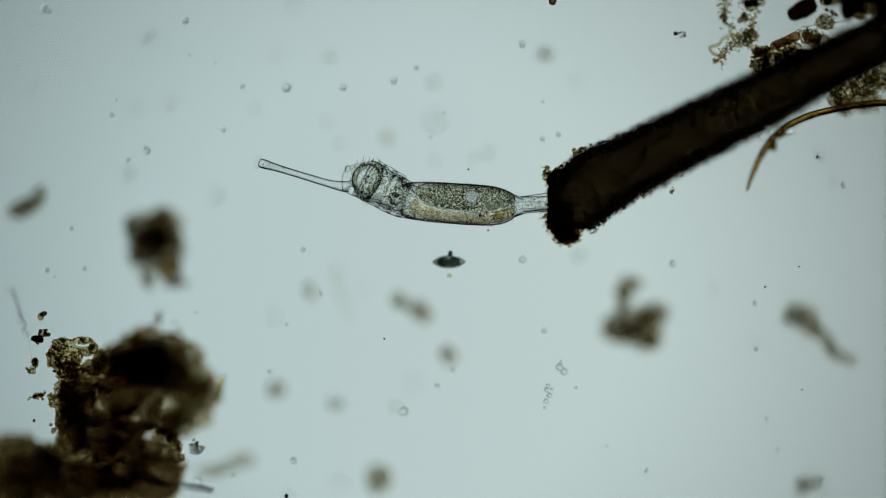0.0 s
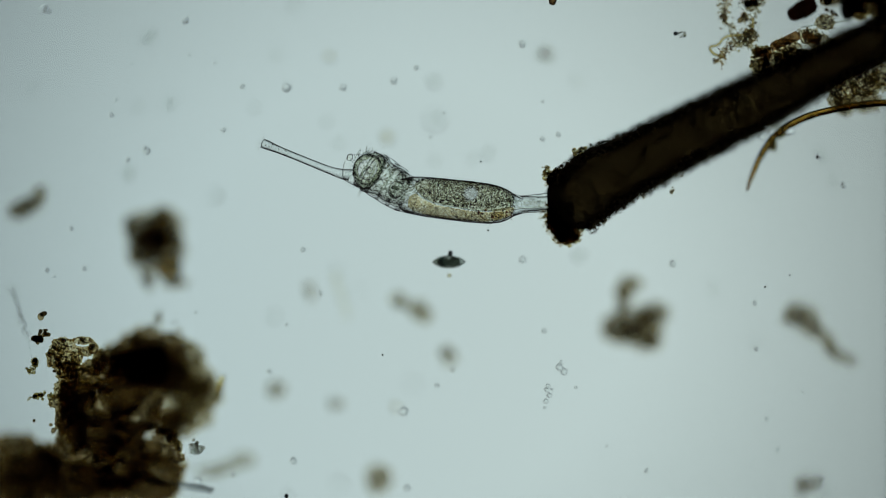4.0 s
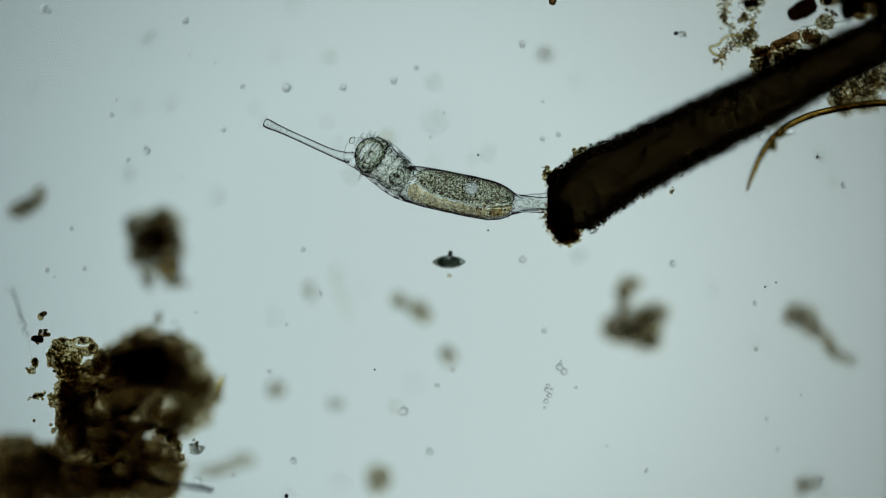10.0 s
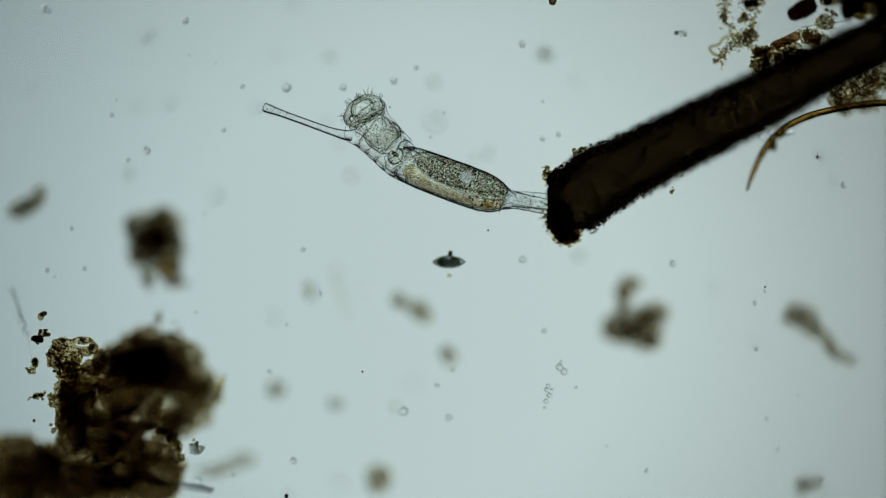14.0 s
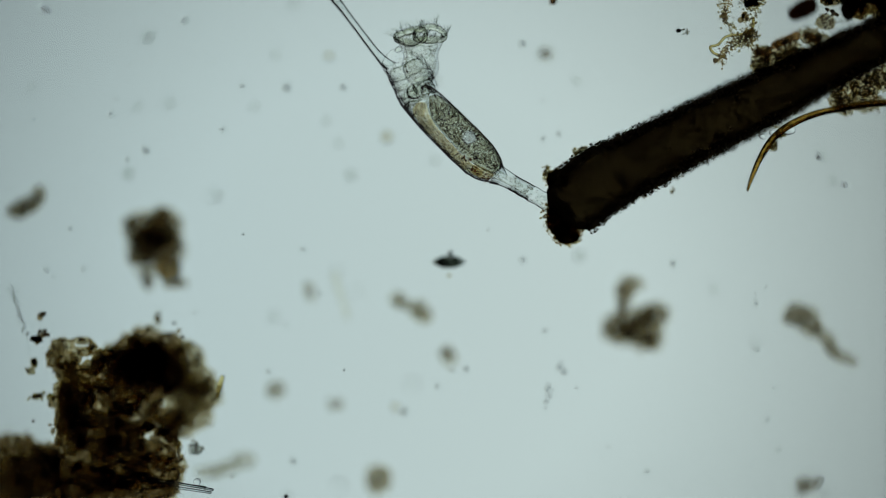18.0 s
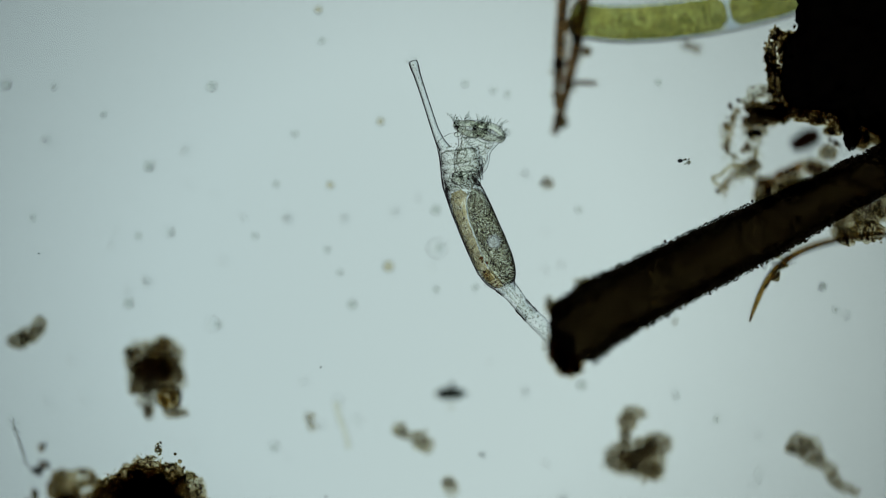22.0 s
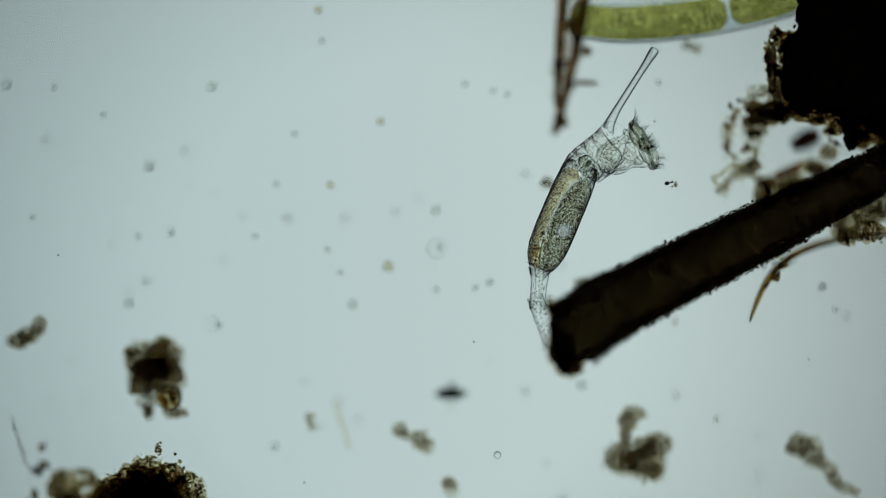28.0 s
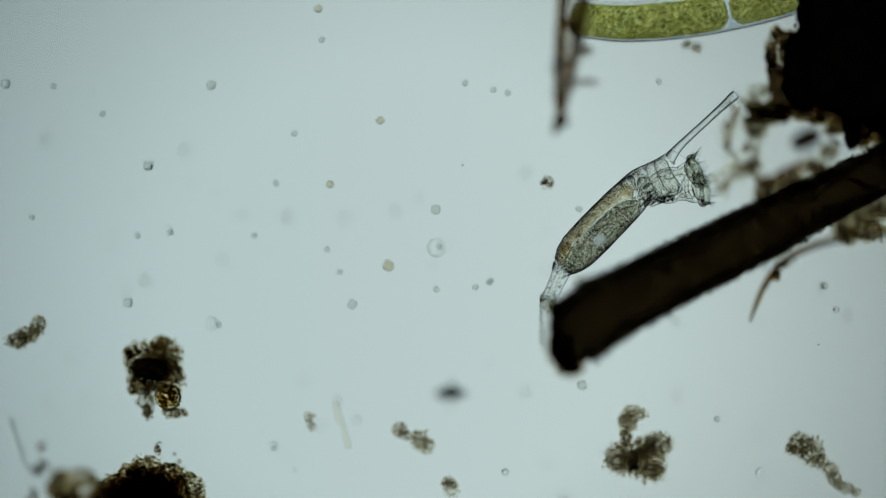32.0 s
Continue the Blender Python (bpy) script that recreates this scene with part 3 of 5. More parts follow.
GREY = [("dust", 0.6), ("earth", 0.4)]
debris("detritus_flake", "small grey-brown oblong flake settled on the slide", "debris", [(36, 374, -137, 22, 16, 12), (54, 364, -137, 22, 17, 12), (72, 346, -137, 16, 18, 12)], 2.3, 0.8, 3.0, GREY, 22, 0.4, film="mist", film_size=0.85)
debris("detritus_flake", "three-lobed grey-brown flake settled on the slide", "debris",
       [(1116, 503, -137, 24, 17, 12), (1104, 518, -137, 18, 20, 10), (1102, 545, -137, 12, 16, 8), (1092, 582, -141, 30, 30, 18), (1142, 586, -141, 33, 36, 20), (1158, 556, -141, 29, 24, 14), (1118, 586, -141, 28, 26, 12), (1132, 560, -141, 24, 18, 10), (1150, 604, -137, 22, 18, 8)], 2.0, 0.6, 2.5, [("earth", 0.5), ("dust", 0.5)], 23, 0.4, level=2, film="mist", film_size=0.85)
debris("detritus_flake", "loose brown flake with a grey tail on the slide", "debris",
       [(1406, 556, -137, 25, 24, 12), (1426, 566, -137, 25, 27, 14), (1392, 562, -137, 13, 10, 8), (1442, 586, -137, 17, 15, 8), (1460, 602, -137, 15, 17, 10), (1468, 616, -137, 14, 14, 8)], 1.35, 0.6, 2.5, [("dust", 0.7), ("earth", 0.3)], 24, 0.4, level=2, film="mist", film_size=0.85)
debris("grey_fleck", "grey oblong fleck at the end of the brown flake", "fleck", [(1474, 626, -137, 12, 11, 6), (1488, 632, -137, 15, 12, 6), (1504, 640, -137, 11, 9, 6)], 1.0, 0.7, 2.4, [("dust", 1)], 36, 0.3, film="mist", film_size=0.9)
debris("detritus_flake", "pale ochre crumbly flake on the slide", "debris", [(704, 529, -141, 15, 14, 8), (716, 540, -141, 14, 10, 8), (742, 550, -141, 19, 20, 10), (752, 560, -141, 16, 16, 10)], 1.3, 0.8, 3.0, [("dust", 0.7), ("spark", 0.3)], 26, 0.4, film="mist", film_size=0.85)
debris("detritus_flake", "round dark brown flake on the slide", "debris", [(671, 848, -151, 22, 25, 18)], 1.6, 0.9, 3.4, GREY, 27, 0.5, film="haze", film_size=1.0)
debris("detritus_flake", "little grey crumb on the slide", "debris", [(790, 622, -141, 13, 12, 8), (795, 634, -141, 15, 17, 8)], 1.1, 0.9, 3.2, GREY, 28, 0.3, film="mist", film_size=0.85)
debris("detritus_flake", "little grey-brown crumb on the slide", "debris", [(488, 690, -145, 17, 18, 10)], 1.2, 0.9, 3.2, GREY, 29, 0.3, film="mist", film_size=0.85)
debris("detritus_flake", "faint oblong crumb near the heap", "debris", [(432, 814, -140, 24, 17, 10), (405, 826, -140, 24, 13, 8), (375, 834, -140, 30, 13, 8)], 0.6, 1.00, 3.2, [("dust", 1)], 30, 0.3, film="mist", film_size=0.85)
debris("detritus_flake", "pale grey-brown crumb on the slide", "debris", [(1420, 858, -145, 20, 18, 10), (1442, 852, -145, 10, 10, 8)], 2.0, 0.9, 3.2, [("dust", 1)], 31, 0.3)
debris("detritus_flake", "faint grey crumb on the slide", "debris", [(594, 716, -145, 15, 13, 8)], 1.2, 1.0, 3.2, [("dust", 1)], 32, 0.3)
debris("detritus_flake", "small brown-grey crumb settled on the slide", "debris", [(964, 97, -141, 13, 12, 9)], 2.6, 0.9, 3.2, GREY, 33, 0.3)
debris("detritus_flake", "faint yellow crumb on the slide", "debris", [(547, 510, -143, 12, 12, 8), (550, 524, -143, 11, 10, 8)], 1.0, 0.8, 2.8, [("spark", 0.6), ("dust", 0.4)], 34, 0.3)
debris("detritus_flake", "small dark crumb below the green cell thread", "debris", [(1208, -143, -166, 11, 8, 7), (1226, -138, -166, 11, 10, 7)], 1.8, 0.8, 2.8, [("dust", 0.5), ("earth", 0.5)], 35, 0.3)
rod = base_at("pale_rod", 600, 520, -145)
tagged(rod, "faint pale rod lying on the slide", "rod")
part("stem", build_mesh("stem", *tube(local(rod, [(593, 484, -141), (600, 512, -141), (609, 536, -141), (615, 562, -141)]), [0.0062, 0.0058, 0.0052, 0.0052], 0.01, 12, 0.1, 60), "faint"), rod)

# ---- the thicket beyond the tube ----
THICK = [(1500, -140, -70, 100, 92, 70), (1560, -60, -80, 80, 70, 70), (1452, -200, -70, 50, 66, 60), (1440, -95, -60, 56, 56, 50),
         (1620, -180, -70, 110, 110, 80), (1520, -250, -70, 120, 90, 80), (1498, -14, -62, 18, 30, 22), (1500, 16, -62, 14, 22, 18), (1572, 2, -66, 26, 34, 24), (1600, -20, -70, 56, 50, 50), (1485, -60, -70, 60, 34, 46), (1408, -80, -60, 34, 46, 40), (1412, -118, -62, 34, 56, 30), (1432, -58, -62, 48, 24, 26)]
debris("detritus_thicket", "massive black heap of matted plant remains", "debris", THICK, 0.8, 1.5, 5, [("dusk", 1)], 41, 0.9, "soot", 0.97)
EDGE = [(1388, -135, -60, 20, 26, 14), (1358, -128, -60, 12, 34, 12), (1368, -85, -55, 18, 34, 14), (1392, -158, -58, 34, 18, 14), (1366, -168, -58, 10, 14, 8), (1380, -48, -45, 30, 16, 14)]
debris("detritus_fringe", "brown granules fringing the black heap", "debris", EDGE, 2.6, 0.9, 3.6, [("earth", 0.6), ("dusk", 0.4)], 42, 0.5, level=2, film="loam")
HEM = [(1404, -34, -58, 30, 12, 12), (1424, -24, -58, 32, 13, 12), (1462, -24, -60, 26, 18, 12), (1472, -2, -60, 16, 14, 10), (1440, -14, -56, 14, 8, 8)]
debris("detritus_hem", "dark brown crumbs hanging from the black heap's edge", "debris", HEM, 2.6, 0.7, 2.8, [("earth", 0.55), ("brown", 0.3), ("dusk", 0.15)], 49, 0.4, film="loam", film_size=0.95)
SHEET = [(1342, -66, -40, 24, 12, 5), (1322, -50, -40, 14, 8, 4)]
debris("detritus_film", "thin greyish film beside the black heap", "debris", SHEET, 0.8, 0.7, 2.6, [("dust", 1)], 48, 0.3, film="mist", film_size=1.1)
BANK = [(1350, 92, 0, 24, 12, 10), (1392, 80, 0, 28, 15, 12), (1432, 64, 0, 24, 16, 12), (1345, 112, -10, 20, 20, 12), (1460, 40, -10, 20, 16, 12), (1412, 98, -10, 30, 14, 12), (1376, 106, -15, 30, 14, 10), (1400, 100, -10, 36, 18, 12), (1452, 76, -10, 28, 18, 12), (1348, 122, -12, 22, 18, 12)]
debris("detritus_bank", "translucent brown flakes and granules along the tube", "debris", BANK, 1.15, 0.6, 2.6, [("earth", 0.4), ("dust", 0.2), ("dusk", 0.05), ("brown", 0.15), ("spark", 0.2)], 43, 0.4, level=2, film="haze")
for a, b in [((1368, 83, 2), (1411, 63, 2)), ((1424, 62, 2), (1448, 74, 2)), ((1338, 92, 0), (1361, 96, 0))]:
    fl = base_at("brown_flake", *a)
    tagged(fl, "translucent red-brown plant flake beside the tube", "flake")
    part("sheet", build_mesh("sheet", *tube(local(fl, [a, b]), [0.0075, 0.0085], 0.004, 18, 0.10, 60, 0.5, 3), "russet"), fl)
MATS = [(1352, -20, -40, 26, 18, 12), (1330, -38, -36, 22, 14, 12), (1376, -25, -45, 20, 16, 12), (1322, -14, -22, 17, 13, 10), (1340, -28, -24, 22, 15, 12), (1362, -38, -30, 24, 14, 12), (1374, -24, -38, 26, 14, 12)]
debris("detritus_tangle", "dark brown tangle of granules between net and heap", "debris", MATS, 2.8, 0.7, 3.0, [("dusk", 0.4), ("earth", 0.6)], 45, 0.4, film="loam")
VEIL = [(1526, 2, -30, 30, 26, 14), (1545, -14, -34, 24, 24, 12), (1520, 20, -28, 18, 16, 10), (1462, 2, -30, 12, 9, 6), (1484, -18, -30, 12, 14, 8), (1562, 22, -30, 22, 14, 12)]
debris("detritus_bank", "olive-brown granules between the black heap and the tube", "debris", VEIL, 3.2, 0.7, 2.8, [("earth", 0.6), ("olive", 0.4)], 46, 0.4, film="loam", film_size=0.95)
dark_seed = base_at("dark_seed", 1416, 16, 0)
tagged(dark_seed, "dark red-brown oval seed-like grain", "seed")
part("husk", build_mesh("husk", *tube(local(dark_seed, [(1402, 26, 30), (1420, 17, 30), (1438, 8, 30)]), [0.0125, 0.0170, 0.0140], 0.003, 28, 0.06, 60, 0.7, 4), "seed"), dark_seed)
NET = [[(1278, -10, -20), (1280, 30, -20), (1300, 60, -20), (1318, 72, -20)], [(1300, 70, -20), (1282, 95, -20), (1275, 108, -20)], [(1312, 5, -20), (1340, 8, -20), (1348, -5, -34)],
       [(1335, 10, -20), (1330, 45, -20), (1322, 72, -20), (1340, 88, -20)], [(1283, 28, -20), (1290, -15, -34), (1300, -35, -40)], [(1300, 82, -20), (1335, 60, -20)]]
sprinkle("granule_cluster", "round dark granules caught in the net", "granules", [(1277, -6, -20), (1322, 9, -20), (1287, -41, -30), (1302, -51, -30), (1310, 36, -20), (1280, 29, -20), (1283, 35, -20), (1265, 108, -26)], 3.5, 6.2, "dusk", 91)
sprinkle("granule_cluster", "small dark granules by the tube", "granules", string_of([(1462, 18, -30), (1472, 22, -30), (1484, 30, -30)], 16, 2.5, 92), 2, 4, "dusk", 92)
for i, line in enumerate(NET):
    sprinkle("granule_string", "string of olive-brown granules in a loose net", "granules", string_of(line, 240, 5.0, 60 + i), 0.6, 2.0, "brown" if i % 3 == 1 else "spark", 70 + i)
sprinkle("granule_cluster", "dark granules knotted in the net", "granules", spread([(1325, 62, -20, 16, 18, 8), (1318, 30, -20, 7, 10, 6), (1330, 5, -30, 14, 9, 8)], 340, np.random.default_rng(9), 0.5), 0.8, 2.8, "brown", 9)


def thread(name, label, line, radius, mat, sides=10):
    thing = base_at(name, *line[0])
    tagged(thing, label, "thread")
    part("strand", build_mesh("strand", *tube(local(thing, line), [radius / 1000] * len(line), 0.004, sides), mat), thing)
    return thing


thread("straw_thread", "kinked straw-coloured thread in the granule net", [(1332, 32, -26), (1330, 52, -26), (1312, 62, -26), (1284, 66, -26), (1270, 80, -26), (1256, 84, -26), (1262, 95, -26), (1282, 103, -26)], 2.6, "straw")
thread("straw_thread", "thin grey thread crossing to the black heap", [(1420, 48, 10), (1460, 42, 10), (1500, 36, 10)], 1.4, "fleck")
thread("straw_thread", "fine curved grey thread of the net", [(1325, -60, -40), (1345, -75, -40), (1375, -95, -50)], 1.6, "fleck")

UNDER = [(1492, 190, -62, 18, 16, 12), (1530, 180, -70, 30, 20, 14), (1492, 160, -16, 26, 22, 12), (1530, 148, -16, 30, 24, 12), (1566, 136, -20, 26, 26, 14), (1478, 178, -12, 14, 14, 8), (1605, 130, -42, 40, 30, 16)]
debris("detritus_bank", "pale brown granules clinging under the tube", "debris", UNDER, 1.7, 0.6, 2.4, [("earth", 0.40), ("dust", 0.35), ("amber", 0.25)], 44, 0.4, level=2, film="haze", film_size=0.95)


def amber_fibre():
    line = [(1321, 338, -48), (1330, 312, -46), (1346, 276, -40), (1366, 246, -32), (1396, 222, -22), (1436, 204, -12), (1484, 192, -6), (1530, 185, -4), (1600, 180, -4)]
    thing = base_at("amber_fibre", 1350, 276, -50)
    tagged(thing, "curved amber-brown plant fibre tapering to a point", "fibre")
    part("shaft", build_mesh("shaft", *tube(local(thing, line), [0.0022, 0.0042, 0.0055, 0.006, 0.0062, 0.0062, 0.006, 0.006, 0.006], 0.005, 18, 0.05, 60), "fibre"), thing)
    part("sheath", build_mesh("sheath", *tube(local(thing, [(x + 2, y + 3, z - 9) for x, y, z in line[2:]]), [0.003] * 7, 0.006, 12), "bark"), thing)


amber_fibre()
for x, y, rr in [(1394, 231, 12), (1366, 236, 7), (1348, 243, 6)]:
    b = base_at("clear_cell", x, y, -44)
    tagged(b, "clear round cell clinging to the fibre", "cell")
    v, f = lump(local(b, [(x, y, -40)])[0], (rr / 1000, rr / 1000 * 0.75, rr / 1000 * 0.75), rr, 0.08)
    part("membrane", build_mesh("membrane", v, f, "bead", True, False), b)
sprinkle("granule_cluster", "small olive granules hanging from the fibre", "granules", spread([(1370, 222, -46, 16, 8, 6), (1366, 258, -58, 9, 12, 8), (1378, 240, -50, 10, 6, 6)], 130, np.random.default_rng(19), 0.3), 0.9, 3, "olive", 19)


def brown_rods():
    thing = base_at("brown_rods", 985, 0, -20)
    tagged(thing, "pair of red-brown jointed fibres with side twigs", "fibre")
    part("rod", build_mesh("rod", *tube(local(thing, [(1046, -300, 6), (1030, -235, 6), (1012, -130, 6), (998, -70, 6), (984, -20, 6), (977, 6, 6)]), [0.0098, 0.0098, 0.0092, 0.0086, 0.0080, 0.0060], 0.004, 18, 0.16, 70), "bark"), thing)
    part("rod", build_mesh("rod", *tube(local(thing, [(1005, -300, 0), (996, -235, 0), (988, -160, 0), (983, -90, 0), (980, -40, 0)]), [0.0084, 0.0088, 0.0090, 0.0074, 0.0045], 0.004, 18, 0.16, 70), "bark"), thing)
    for x, y, z, a, b in [(1008, -185, 6, 12, 10), (984, -115, 6, 10, 11), (1034, -138, 0, 9, 9), (992, -14, 4, 9, 12), (1022, -140, 6, 9, 5), (1015, -160, 6, 8, 9)]:
        v, f = lump(local(thing, [(x, y, z)])[0], (a / 1000, b / 1000, a / 1200), x, 0.3)
        part("node", build_mesh("node", v, f, "core", True, False), thing)
    for line, wide in (([(1020, -300, 4), (1014, -235, 4), (1000, -150, 4), (991, -80, 4)], 2.2), ([(1056, -300, 8), (1040, -235, 8), (1022, -140, 8), (1006, -85, 8)], 2.4), ([(990, -300, 0), (984, -230, 0), (979, -150, 0), (978, -70, 0)], 2.0)):
        part("strand", build_mesh("strand", *tube(local(thing, line), [wide / 1000] * 3 + [wide / 1600], 0.006, 14, 0.16, 60), "russet"), thing, "thin red-brown strand")
    part("twig", build_mesh("twig", *tube(local(thing, [(1004, -80, 6), (1030, -83, 0), (1050, -82, 2)]), [0.004, 0.0045, 0.004], 0.006, 12, 0.2, 60), "bark"), thing)
    part("twig", build_mesh("twig", *tube(local(thing, [(1000, -120, 6), (985, -118, 6), (976, -121, 6)]), [0.004, 0.004, 0.003], 0.006, 12, 0.2, 60), "bark"), thing)


brown_rods()
sprinkle("granule_cluster", "brown granules clinging to the jointed fibres", "granules",
         string_of([(1036, -262, 6), (1012, -130, 6), (984, -20, 6)], 130, 8, 94) + string_of([(998, -240, 0), (984, -90, 0)], 60, 7, 95), 0.9, 3.4, "brown", 94)


def algal_thread():
    thing = base_at("algal_thread", 1200, -200, -135)
    tagged(thing, "thick yellow-green algal thread with clear cell walls", "alga")
    axis = [(1022, -190, -135), (1090, -184, -135), (1160, -187, -135), (1230, -195, -135), (1290, -206, -135), (1360, -223, -135), (1440, -251, -135)]
    part("cell_wall", build_mesh("cell_wall", *tube(local(thing, axis), [0.033, 0.035, 0.036, 0.036, 0.036, 0.036, 0.036], 0.006, 40), "wall"), thing)
    for a in (axis[:4] + [(1262, -201, -135)], [(1300, -208, -135)] + axis[5:]):
        part("cell_content", build_mesh("cell_content", *tube(local(thing, a), [0.029, 0.0305] + [0.0315] * (len(a) - 2), 0.006, 36, 0.02, 30, 0.8), "green"), thing)
    part("septum", build_mesh("septum", *tube(local(thing, [(1279, -204, -135), (1285, -205, -135)]), [0.033, 0.033], 0.004, 32, 0, 1, 0.6, 0, False), "partition"), thing)


algal_thread()


def plume():
    thing = base_at("bacterial_plume", 52, 640, 0)
    tagged(thing, "thin fuzzy plume of clear granules on a hair", "plume")
    r = np.random.default_rng(17)
    part("hair", build_mesh("hair", *tube(local(thing, [(24, 512, -46), (38, 560, -30), (48, 595, -16), (58, 645, -2)]), [0.0007] * 4, 0.01, 8), "ghost"), thing)
    pts = string_of([(22, 510, -46), (28, 530, -40), (36, 555, -31), (43, 580, -22), (48, 596, -16)], 190, 3.4, 17)
    part("grit", build_mesh("grit", *granules(local(thing, pts), (0.9 + 1.3 * r.random(len(pts))) / 1000, r, 2), "ghost", True, False), thing, "", "stuff")


plume()


def boat_cell():
    thing = base_at("boat_cell", 793, 465, 20)
    tagged(thing, "dark boat-shaped cell with a knob, in a bright rim", "cell")
    rows = [(-29, 1, -1, 1), (-23, 5.5, -5.5, 5), (-12, 10, -10, 8), (0, 12, -11, 9), (12, 10, -10, 8), (23, 6.5, -5.5, 5), (30, 1.5, -1, 1)]
    shell = part("shell", build_mesh("shell", *loft(rows, 24, 2.5), "shade"), thing)
    for x, s in ((-9, 1.0), (9, 0.9)):
        v, f = lump((x / 1000, 0.0, 0.0), (0.0115 * s, 0.0068, 0.005), x, 0.35)
        part("dark_body", build_mesh("dark_body", v, f, "mottle", True, False), shell)
    v, f = lump((0.003, 0.0145, 0), (0.004, 0.006, 0.004), 4, 0.2)
    part("knob", build_mesh("knob", v, f, "ink", True, False), thing)
    v, f = lump((0.001, -0.024, 0), (0.004, 0.0035, 0.003), 5, 0.2)
    part("droplet", build_mesh("droplet", v, f, "ochre", True, False), thing)
    thing.location = place(794, 464, 22)


boat_cell()


# ---- beads and flecks in the water ----
def round_mesh(name, radius, mat, seed, amount=0.06):
    v, f = lump((0, 0, 0), (radius,) * 3, seed, amount)
    return build_mesh(name, v, f, mat, True, False)


BEADS = [round_mesh("bead", 0.001 * r, "bead", r, 0.04) for r in (3, 4.8, 6.6, 8.6)]
GHOSTS = [round_mesh("ghost_bead", 0.001 * r, "ghost", r, 0.05) for r in (7, 10, 14)]
FLECKS = [round_mesh("fleck", 0.001 * r, m, r, 0.35) for r, m in ((5, "fleck"), (6.5, "ochre"), (8, "fleck"), (9, "ochre"))]
SPECK = round_mesh("speck", 0.0016, "ink", 2, 0.3)


def scatter(meshes, rows, z, name, label, category, group):
    for x, y, k in rows:
        ob = new(name, meshes[k])
        ob.location = place(x, y, z)
        ob.rotation_euler = (0, 0, (x * 7 + y * 3) % 6)
        tagged(ob, label, category, group)


scatter(BEADS, [(507, 155, 3), (607, 155, 2), (697, 143, 2), (737, 120, 1), (925, 460, 2), (1191, 467, 2), (1495, 328, 2), (714, 728, 3),
                (519, 816, 2), (566, 520, 1), (925, 78, 2), (960, 246, 1), (988, 238, 1), (1337, 537, 1), (963, 586, 1), (773, 683, 1), (260, 268, 2), (226, 283, 1)],
        26, "bead", "tiny clear round bead floating in the water", "bead", "clear beads")
scatter(BEADS, [(197, 203, 1), (148, 476, 1), (82, 478, 1), (96, 490, 0), (327, 36, 2), (78, 16, 2), (86, 20, 1), (429, 153, 1), (536, 442, 1), (255, 263, 1),
                (1358, 743, 1), (1378, 797, 1), (346, 553, 0), (232, 113, 0), (960, 180, 0), (1340, 618, 1), (1448, 277, 1),
                (476, 658, 1), (507, 575, 0), (800, 654, 1), (412, 840, 1), (1145, 834, 1), (1074, 790, 0), (1454, 852, 1), (1449, 863, 0), (125, 405, 1), (205, 177, 0), (395, 230, 1), (335, 97, 0), (785, 200, 0), (762, 243, 0), (380, 112, 0)],
        26, "bead", "tiny clear round bead floating in the water", "bead", "clear beads")
scatter(BEADS, [(990, 650, 2), (998, 658, 2), (993, 640, 0), (968, 690, 1), (972, 700, 1), (966, 710, 1), (970, 684, 1), (964, 722, 0), (977, 690, 0), (1019, 686, 0)],
        14, "bead", "clear bead in a little floating chain", "bead", "bead chain")
scatter(GHOSTS, [(630, 515, 0), (596, 480, 0), (484, 560, 0), (1336, 605, 0), (265, 65, 0), (298, 182, 0), (730, 680, 1), (600, 860, 1), (770, 212, 2), (375, 345, 1)],
        -158, "ghost_bead", "large faint clear bead deep in the water", "bead", "faint beads")
scatter(FLECKS, [(685, 243, 3), (583, 100, 1), (488, 98, 0), (622, 310, 2), (1025, 452, 2), (1020, 143, 0), (768, 144, 2), (484, 562, 0), (671, -12, 1), (375, -74, 2)],
        -134, "fleck", "small grey-brown fleck settled on the slide", "fleck", "settled flecks")
scatter(FLECKS, [(15, -76, 2), (98, -72, 0), (184, -24, 0), (264, 68, 2), (228, 308, 2), (568, -154, 0), (562, -208, 1), (387, 346, 0), (303, 184, 0), (60, 158, 0),
                 (520, 10, 0), (578, 214, 0), (775, 210, 0), (450, 190, 0), (245, 190, 0), (838, 280, 0), (770, 284, 0), (865, 270, 0), (1448, 278, 0), (600, 254, 0)],
        -134, "fleck", "small grey-brown fleck settled on the slide", "fleck", "settled flecks")
scatter(FLECKS, [(1450, 278, 0), (1455, 870, 0), (700, 720, 1), (508, 878, 0), (1262, 512, 0), (862, 272, 0), (1160, -80, 0), (1470, 320, 0), (820, -78, 0), (870, -66, 0), (895, -60, 0)],
        -134, "fleck", "small grey-brown fleck hanging in the water", "fleck", "floating flecks")
scatter([round_mesh("grain", 0.0038, "ink", 7, 0.3)], [(507, 878, 0)], -10, "dark_grain", "small blue-black grain in the water", "grain", "")
scatter([SPECK], [(864, 408, 0), (1447, 278, 0), (1354, 508, 0)],
        2, "speck", "minute dark speck floating in the water", "speck", "specks")


# ---- the animal ----
# skin rings of neck and head: place along the back (0 neck, 1 antenna), length, depth from back to belly
RINGS = [(0.08, 36, 60), (0.24, 29, 69), (0.40, 29, 75), (0.56, 29, 77), (0.72, 29, 73), (0.88, 36, 58)]


def um(pts):
    """Micrometres to model metres."""
    return [(x / 1000, y / 1000, z / 1000) for x, y, z in pts]


